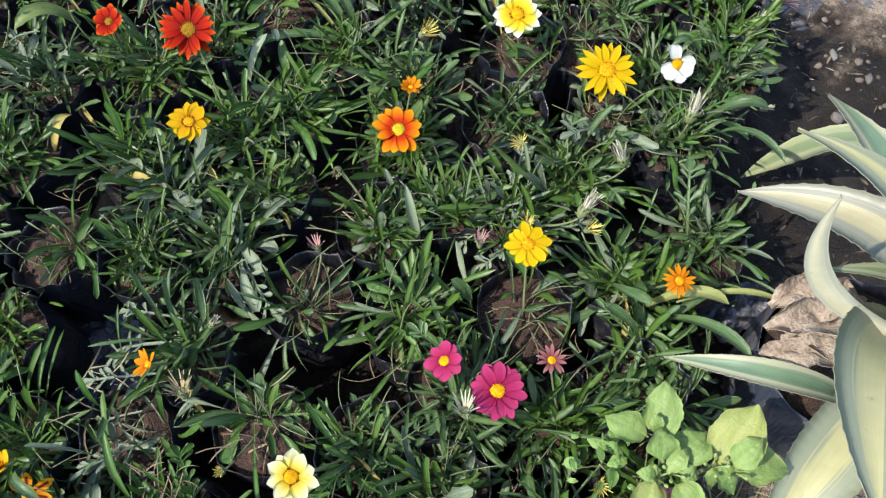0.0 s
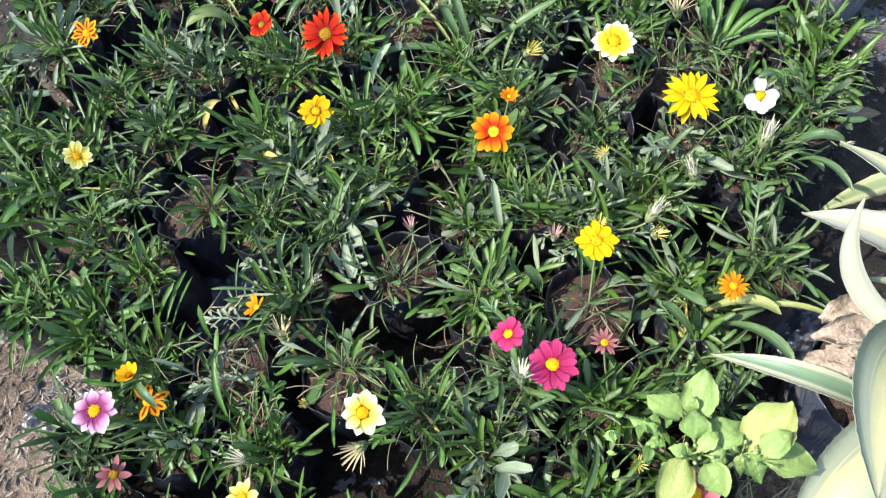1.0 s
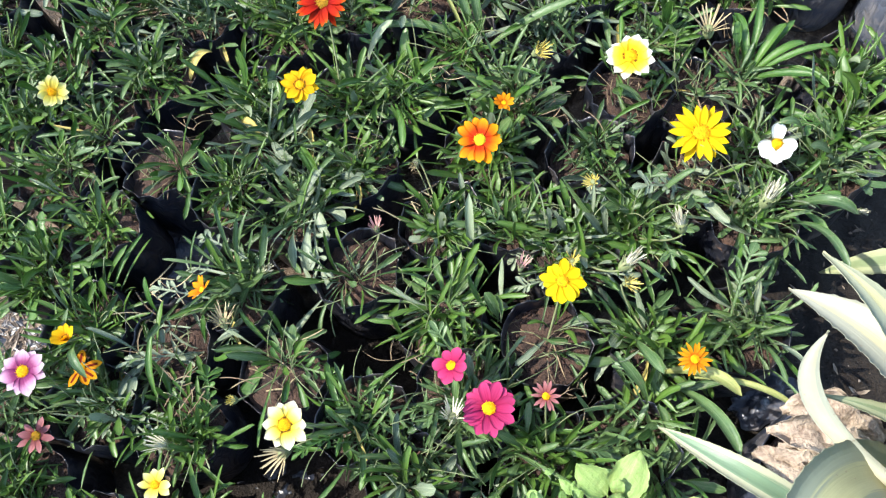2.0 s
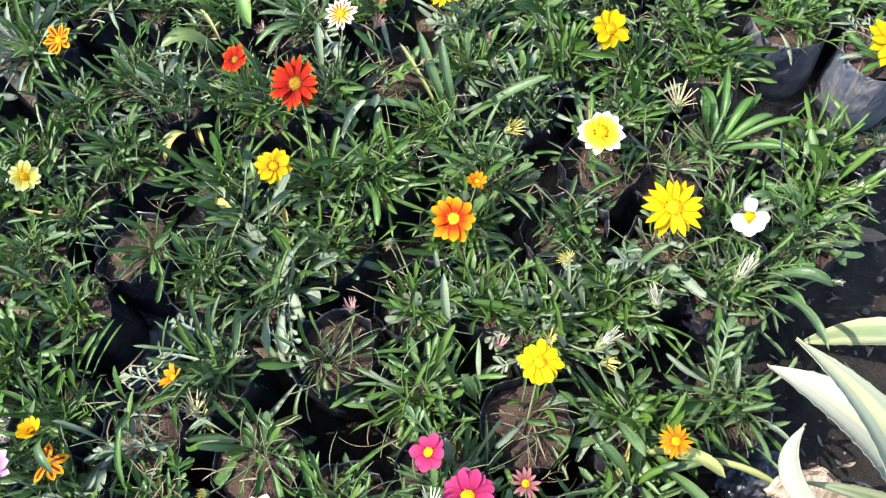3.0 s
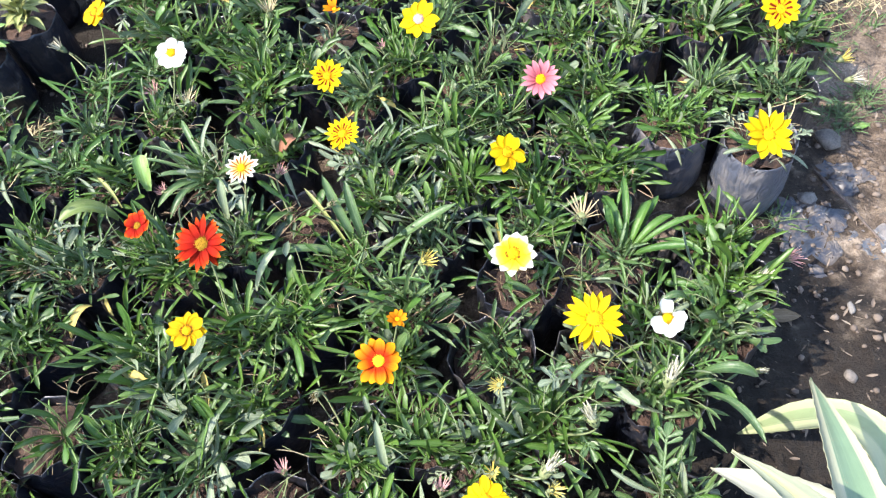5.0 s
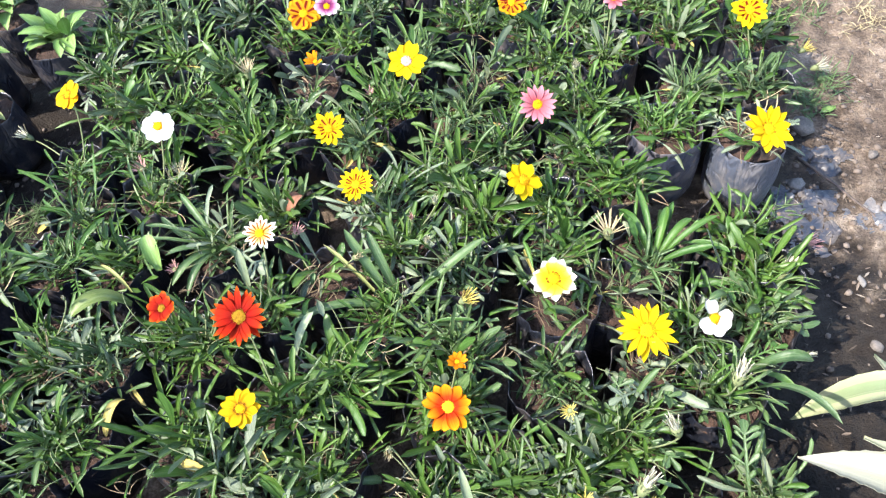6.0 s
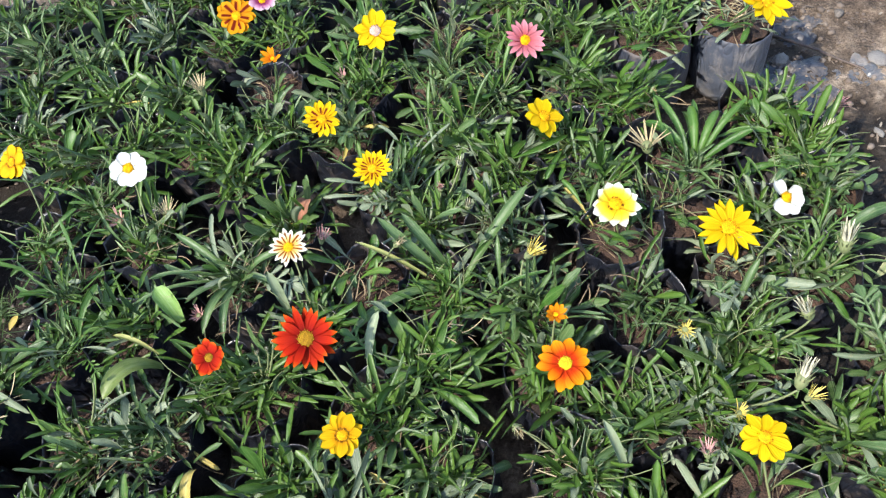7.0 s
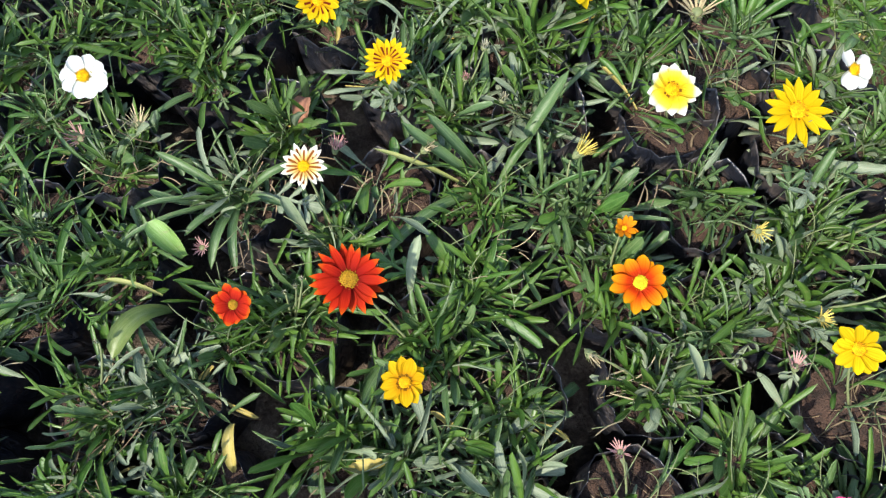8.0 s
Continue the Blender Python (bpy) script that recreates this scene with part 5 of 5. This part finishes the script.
agave_leaf(agave, (0.521, 0.379, 0.166), (0.440, 0.333, 0.221), (0.365, 0.238, 0.150), 0.070, AGAVE_PALE, full=2.4)
agave_leaf(agave, (0.525, 0.383, 0.158), (0.567, 0.471, 0.278), (0.396, 0.447, 0.333), 0.026, AGAVE_GOLD, spiny=0.6)
agave_leaf(agave, (0.550, 0.390, 0.15), (0.66, 0.50, 0.44), (0.800, 0.580, 0.30), 0.065, AGAVE)
agave_leaf(agave, (0.550, 0.380, 0.15), (0.67, 0.30, 0.44), (0.810, 0.250, 0.30), 0.065, AGAVE)
agave_leaf(agave, (0.540, 0.370, 0.15), (0.57, 0.22, 0.46), (0.600, 0.060, 0.32), 0.070, AGAVE)
for base, mid, tip, w in (((0.500, 0.455, 0.170), (0.455, 0.480, 0.215), (0.405, 0.465, 0.195), 0.036), ((0.505, 0.430, 0.175), (0.450, 0.452, 0.235), (0.392, 0.436, 0.205), 0.034),
                          ((0.495, 0.398, 0.175), (0.430, 0.412, 0.235), (0.384, 0.412, 0.200), 0.030), ((0.510, 0.412, 0.165), (0.460, 0.424, 0.220), (0.402, 0.424, 0.210), 0.036), ((0.510, 0.465, 0.160), (0.465, 0.492, 0.195), (0.430, 0.486, 0.165), 0.026)):
    agave_leaf(agave, base, mid, tip, w, AGAVE_DRY, 0.5, 30, "dry_leaf", "withered tan leaf", crumple=0.009, full=3.5)


# ---- broad-leaved weed growing at the bed's edge ----
def ovate(length, width, lift, droop, steps=8, fold=0.22):
    rows, here = [], Vector((0, 0, 0))
    for i in range(steps + 1):
        s = i / steps
        a = radians(lift - droop * s)
        if i:
            here = here + Vector((math.cos(a), 0, math.sin(a))) * length / steps
        w = width * 0.5 * (0.06 if s < 0.12 else math.sin(math.pi * min(1.0, ((s - 0.08) / 0.92)) ** 0.75) ** 0.8 + 0.02)
        wave = 0.06 * (1 if i % 2 else -1)
        rows.append([here + Vector((0, k * w * (1 + 0.07 * (i % 2) * abs(k)), abs(k) * w * fold + wave * w * abs(k) + 0.10 * w * noise.noise((s * 4, k, length * 90)))) for k in (-1, -0.5, 0, 0.5, 1)])
    return rows


def broad_leaf(plant, base, tip, width, seed, material, arch=0.010, roll=0.0):
    """A broad, thin oval leaf with a wavy, slightly toothed margin and sunken veins."""
    base, tip = Vector(base), Vector(tip)
    points, rows, steps = bend(base, (base + tip) / 2 + Vector((0, 0, 2 * arch)), tip, 18), [], 18
    for i, p in enumerate(points):
        s = i / steps
        way = (points[min(i + 1, steps)] - points[max(i - 1, 0)]).normalized()
        side = Matrix.Rotation(radians(roll), 3, way) @ way.cross(Vector((0, 0, 1))).normalized()
        up = side.cross(way)
        w = width * 0.5 * (0.05 + math.sin(math.pi * max(0.0, (s - 0.07) / 0.93) ** 0.72) ** 0.75 if 0.07 < s < 1 else 0.04)
        row = []
        for k in (-1, -0.66, -0.33, 0, 0.33, 0.66, 1):
            margin = 1 + (0.20 * noise.noise((s * 5, k * 3, seed)) + 0.035 * (i % 2)) * abs(k)
            vein = 0.0012 * math.sin(s * 34 - abs(k) * 7) * (1 - abs(k))
            row.append(p + side * k * w * margin + up * (abs(k) * w * 0.16 + vein + 0.24 * width * noise.noise((s * 2.6, k * 1.4, seed * 3.1)) * abs(k) - 0.10 * width * k * k) - plant.location)
        rows.append(row)
    part("leaf", leaf_mesh(rows, [material, material], 0.0006), plant)


BERRY = mesh_of("bud", *tube([(0, 0, -0.3), (0, 0, -0.15), (0, 0, 0.1), (0, 0, 0.28), (0, 0, 0.36)], [0.06, 0.20, 0.22, 0.10, 0.03], 8), [WEED_LEAF])


def weed():
    plant = root("broadleaf_weed", 0.297, 0.301, 0.0, 0, label="light green broad-leaved weed at the edge of the bed", category="weed")
    r = random.Random(8)
    for top in ((-0.034, 0.020, 0.236), (0.026, 0.010, 0.232), (-0.034, -0.002, 0.226)):
        verts, faces = tube(bend((0, 0, 0.0), (top[0] * 0.3, top[1] * 0.3, 0.13), top, 8), [0.0028 - 0.0001 * i for i in range(9)])
        part("stem", mesh_of("stem", verts, faces, [STALK]), plant)
    for k, (base, tip, width, old) in enumerate((
            ((0.263, 0.329, 0.235), (0.273, 0.378, 0.25), 0.034, 0), ((0.254, 0.332, 0.235), (0.220, 0.355, 0.225), 0.032, 0),
            ((0.260, 0.334, 0.24), (0.257, 0.348, 0.255), 0.013, 0), ((0.262, 0.308, 0.24), (0.263, 0.337, 0.25), 0.028, 0),
            ((0.279, 0.311, 0.228), (0.310, 0.336, 0.225), 0.034, 0), ((0.265, 0.300, 0.235), (0.285, 0.319, 0.24), 0.016, 0),
            ((0.277, 0.300, 0.225), (0.297, 0.297, 0.22), 0.019, 0), ((0.314, 0.302, 0.22), (0.354, 0.354, 0.245), 0.047, 1),
            ((0.323, 0.302, 0.235), (0.350, 0.323, 0.25), 0.024, 0), ((0.323, 0.312, 0.225), (0.384, 0.300, 0.205), 0.037, 0),
            ((0.316, 0.306, 0.23), (0.330, 0.282, 0.205), 0.024, 0), ((0.308, 0.303, 0.23), (0.311, 0.288, 0.205), 0.016, 0),
            ((0.257, 0.298, 0.225), (0.237, 0.240, 0.2), 0.036, 1), ((0.273, 0.292, 0.225), (0.294, 0.264, 0.215), 0.029, 0),
            ((0.259, 0.297, 0.225), (0.240, 0.302, 0.23), 0.014, 0))):
        broad_leaf(plant, base, tip, width, k, WEED_OLD if old else WEED_LEAF, 0.006, r.uniform(-14, 14))
    for k in range(20):
        base = Vector((0.225 + r.gauss(0, 0.028), 0.325 + r.gauss(0, 0.028), r.uniform(0.165, 0.205)))
        a, size = r.uniform(0, 6.28), r.uniform(0.010, 0.022)
        broad_leaf(plant, base, base + Vector((math.cos(a), math.sin(a), r.uniform(-0.2, 0.5))) * size, size * r.uniform(0.45, 0.65), 40 + k, SALAD_LEAF, 0.002, r.uniform(-20, 20))
    for k in range(5):
        verts, faces = tube(bend((0, 0, 0.03), (-0.05, 0.0, 0.12), (-0.075 + r.gauss(0, 0.02), r.gauss(0, 0.02), 0.185), 6), [0.0012] * 7, 5)
        part("stem", mesh_of("stem", verts, faces, [STALK]), plant)
    for x, y in ((0.309, 0.304), (0.327, 0.299), (0.259, 0.297), (0.271, 0.300)):
        for k in range(4):
            a = k * 1.6 + x * 50
            bud = Vector((x + 0.009 * math.cos(a), y + 0.009 * math.sin(a), 0.236 + 0.003 * (k % 3))) - plant.location
            foot = Vector((x, y, 0.222)) - plant.location
            verts, faces = tube([foot, (foot + bud) / 2 + Vector((0, 0, 0.003)), bud], [0.0009] * 3, 5)
            stem = part("bud_stem", mesh_of("bud_stem", verts, faces, [WEED_LEAF]), plant)
            part("bud", BERRY, stem, Matrix.Translation(bud) @ frame_of((bud - foot).normalized()) @ Matrix.Scale(0.009, 4))


weed()


# ---- seedlings in bags beyond the path ----
SALAD = [leaf_mesh(ovate(l, w, lift, droop, steps=16, fold=0.35), [SALAD_LEAF, SALAD_LEAF], 0.0006) for l, w, lift, droop in ((0.066, 0.026, 55, 55), (0.074, 0.030, 38, 65), (0.050, 0.022, 70, 30), (0.058, 0.025, 25, 50))]


OLD_SALAD = [leaf_mesh(ovate(l, w, lift, droop, steps=16, fold=0.35), [LEAF_FADE, LEAF_FADE], 0.0006) for l, w, lift, droop in ((0.040, 0.017, 50, 60), (0.046, 0.018, 30, 65), (0.034, 0.015, 65, 40))]


def seedling(x, y, seed=0, leaves=26, old=False, lean=(0.0, 0.0)):
    r = random.Random(seed)
    plant = root("seedling_plant", x, y, 0, 0, label="small yellowing seedling in a black plastic bag" if old else "light green leafy seedling in a black plastic bag", category="potted plant", group="leafy seedlings beyond the bed")
    bag = part("bag", TALL_BAGS[seed % 2], plant, Matrix.Rotation(seed, 4, "Z"), "dusty black plastic nursery bag")
    part("soil", SOILS[seed % 5], bag, Matrix.Translation((0, 0, 0.018)) @ Matrix.Scale(1.06, 4), "dark brown potting soil")
    verts, faces = tube(bend((0, 0, 0.10), (lean[0] * 0.3, lean[1] * 0.3, 0.13), (lean[0], lean[1], 0.15), 5), [0.0035, 0.0034, 0.0032, 0.003, 0.003, 0.0028])
    part("stem", mesh_of("stem", verts, faces, [STALK]), plant)
    for k in range(leaves):
        a = k * 2.4 + r.gauss(0, 0.4)
        high = r.random()
        m = Matrix.Translation((lean[0] * high + 0.006 * math.cos(a), lean[1] * high + 0.006 * math.sin(a), 0.118 + 0.034 * high))
        part("leaf", r.choice(OLD_SALAD if old else SALAD), plant, m @ Matrix.Rotation(a, 4, "Z") @ Matrix.Rotation(r.uniform(-0.5, 0.3), 4, "Y") @ Matrix.Scale(r.uniform(0.65, 1.1), 4))


TALL_BAGS = [bag_mesh(40, 0.056, 0.125), bag_mesh(43, 0.055, 0.128)]
seedling(-0.785, 1.270, 1)
seedling(-0.735, 1.375, 2, 30, True)
seedling(-0.645, 1.550, 3, 34, False, (0.05, -0.03))
seedling(-0.752, 1.655, 4)
seedling(-0.800, 1.520, 5)
seedling(-0.905, 1.400, 6)


# ---- small things on the soil ----
def stone(x, y, size, seed, material, words, flat=0.5, name="stone"):
    verts, faces = [], []
    rock(random.Random(seed), size, verts, faces, (0, 0, 0), flat)
    bm = bmesh.new()
    bm.from_mesh(mesh_of(name, verts, faces, [material]))
    bmesh.ops.subdivide_edges(bm, edges=bm.edges[:], cuts=3, use_grid_fill=True, smooth=0.2)
    for v in bm.verts:
        v.co *= 1 + 0.16 * noise.noise(v.co * 2.2 / size + Vector((seed, 0, 0)))
    mesh = bpy.data.meshes.new(name)
    bm.to_mesh(mesh)
    bm.free()
    mesh.materials.append(material)
    mesh.polygons.foreach_set("use_smooth", [True] * len(mesh.polygons))
    ob = new(name, mesh)
    ob.matrix_basis = pose(x, y, ground_height(x, y) + size * flat * 0.45, 0, 0, seed * 50)
    tagged(ob, words, "stone", "stones on the soil")


stone(0.684, 1.224, 0.026, 1, STONE, "rounded grey-brown stone on the soil", 0.4)
stone(0.635, 1.107, 0.015, 2, STONE_PALE, "small pale grey pebble on the soil")
stone(0.618, 1.085, 0.008, 3, STONE_PALE, "tiny pale pebble on the soil")
stone(0.760, 1.030, 0.016, 5, STONE_PALE, "flat pale grey stone sunk in the soil", 0.3)
stone(0.640, 0.800, 0.013, 6, STONE, "small brown stone on the soil")
stone(0.700, 0.860, 0.010, 7, STONE, "small brown stone on the soil")
stone(0.780, 1.150, 0.012, 8, STONE, "small brown stone on the soil")
stone(0.660, 0.905, 0.009, 9, STONE_PALE, "small pale pebble on the soil")


def plastic_scrap(x, y, wide, deep, seed, lift=0.008, film=POLYTHENE_MUDDY, words="crumpled scrap of black plastic on the soil", sunk=0.0022):
    """A crumpled scrap of black polythene lying in the soil, partly buried."""
    count, rows = 22, []
    for i in range(count + 1):
        row = []
        for j in range(count + 1):
            p, q = 2 * i / count - 1, 2 * j / count - 1
            p, q = p * math.sqrt(1 - q * q / 2), q * math.sqrt(1 - p * p / 2)
            a = math.atan2(q, p)
            ragged = 0.66 + 0.40 * noise.noise((math.cos(a) * 1.6, math.sin(a) * 1.6, seed * 2.7)) + 0.22 * noise.noise((math.cos(a) * 5, math.sin(a) * 5, seed))
            u, v = p * ragged * wide, q * ragged * deep
            h = abs(noise.noise((u * 32, v * 32, seed))) * lift * 1.2 + abs(noise.noise((u * 75 + v * 20, v * 120, seed))) * lift * 0.6
            row.append((u, v, ground_height(x + u, y + v) - sunk + h))
        rows.append(row)
    verts, faces, indices, uvs = sheet(rows, 0.0005, under=0)
    ob = new("plastic_scrap", mesh_of("plastic_scrap", verts, faces, [film], indices, uvs))
    ob.matrix_basis = pose(x, y, 0)
    tagged(ob, words, "litter", "plastic scraps on the soil")


plastic_scrap(0.630, 1.062, 0.075, 0.085, 1, 0.006, sunk=0.0006)
plastic_scrap(0.702, 1.152, 0.070, 0.045, 2, 0.008, sunk=0.0008)
plastic_scrap(0.605, 0.985, 0.050, 0.036, 5, 0.005)
plastic_scrap(0.435, 0.525, 0.085, 0.055, 3, 0.030, POLYTHENE_DUSTY, sunk=-0.003)
# black sheet added to stand for deep shade between the front bags
plastic_scrap(-0.120, 0.235, 0.13, 0.12, 11, 0.003, POLYTHENE, "black sheet added for the shaded gap between the bags")
plastic_scrap(-0.400, 0.528, 0.13, 0.12, 12, 0.03, POLYTHENE_DUSTY, "crumpled black sheet added for the shaded gap between the bags")
# another added black sheet, in place of the shadow left of the bed
plastic_scrap(-0.560, 0.345, 0.10, 0.075, 14, 0.012, POLYTHENE, "black sheet added for the shadow beside the bags")
plastic_scrap(0.610, 1.320, 0.08, 0.06, 7)
plastic_scrap(0.722, 1.022, 0.058, 0.045, 9, 0.005, POLYTHENE_PALE, "flat pale grey scrap of plastic on the soil")


def twig(points, thick, words):
    verts, faces = tube(points, [thick * (1 - 0.5 * i / (len(points) - 1)) for i in range(len(points))], 6)
    tagged(new("twig", mesh_of("twig", verts, faces, [TWIG])), words, "twig")


twig([(x, y, ground_height(x, y) + 0.004 + 0.004 * math.sin(i)) for i, (x, y) in enumerate(((0.655, 1.165), (0.675, 1.12), (0.69, 1.095), (0.71, 1.06), (0.728, 1.03), (0.735, 1.005)))], 0.0028, "thin dark twig lying on the soil")
twig([(x, y, ground_height(x, y) + 0.003) for x, y in ((0.32, 1.03), (0.36, 1.045), (0.40, 1.07), (0.43, 1.075))], 0.002, "thin broken twig between the bags")


def fallen_leaf(x, y, turn, scale, material, words):
    ob = new("fallen_leaf", leaf_mesh(ovate(0.05, 0.02, 4, 10), [material, material], 0.0006))
    ob.matrix_basis = pose(x, y, ground_height(x, y) + 0.005, 0, 0, turn) @ Matrix.Scale(scale, 4)
    tagged(ob, words, "leaf", "fallen leaves on the soil")


fallen_leaf(0.535, 0.885, 5, 1.1, LEAF_DRY, "dry brown leaf lying on the soil")
fallen_leaf(-0.655, 1.185, 60, 0.6, LEAF_YELLOW, "small yellowed leaf lying on the soil")
fallen_leaf(0.728, 1.255, 20, 0.7, SALAD_LEAF, "small pale green leaf lying on the soil")


def weed_tuft(x, y, size, seed, count=70, materials=(LEAF_TOP, LEAF_UNDER), words="low feathery grey-green weed growing in the soil", tall=1.0):
    """A low feathery weed of fine grey-green sprigs."""
    r = random.Random(seed)
    verts, faces, indices, uvs = [], [], [], []
    for k in range(count):
        a, lift = r.uniform(0, 6.28), r.uniform(5, 55)
        turn = Matrix.Translation((r.gauss(0, size * 0.35), r.gauss(0, size * 0.35), 0)) @ Matrix.Rotation(a, 4, "Z")
        rows = blade(r.uniform(0.02, 0.045) * tall, r.uniform(0.0012, 0.0028), lift, r.uniform(10, 60), r.uniform(-60, 60), steps=4, stalk=0.6)
        sheet([[turn @ p for p in row] for row in rows], 0.0003, verts, faces, indices, uvs)
    ob = new("weed_tuft", mesh_of("weed_tuft", verts, faces, materials, indices, uvs))
    ob.matrix_basis = pose(x, y, ground_height(x, y))
    tagged(ob, words, "weed", "low weeds in the soil")


for k, (x, y, size, count) in enumerate(((0.715, 1.285, 0.05, 130), (0.76, 1.33, 0.05, 80), (0.585, 1.06, 0.025, 40), (-0.665, 1.23, 0.04, 90), (-0.70, 1.16, 0.03, 60), (0.72, 1.45, 0.05, 80), (0.80, 1.52, 0.06, 70), (-0.60, 1.30, 0.03, 60))):
    weed_tuft(x, y, size, k, count)


for k, (x, y, size, count) in enumerate(((0.80, 1.60, 0.07, 120), (0.72, 1.56, 0.05, 70), (0.90, 1.48, 0.07, 90), (0.86, 1.66, 0.08, 110), (0.68, 1.50, 0.04, 60), (-0.72, 1.20, 0.03, 50))):
    weed_tuft(x, y, size, 50 + k, count, (STRAW, LEAF_DRY), "thin dry grass lying on the soil")


weed_tuft(0.335, 0.245, 0.08, 90, 120, (STALK, STALK), "tangle of thin green and straw-coloured weed stems", 2.6)
weed_tuft(0.375, 0.262, 0.07, 91, 80, (STRAW, STALK), "tangle of thin straw-coloured weed stems", 2.2)
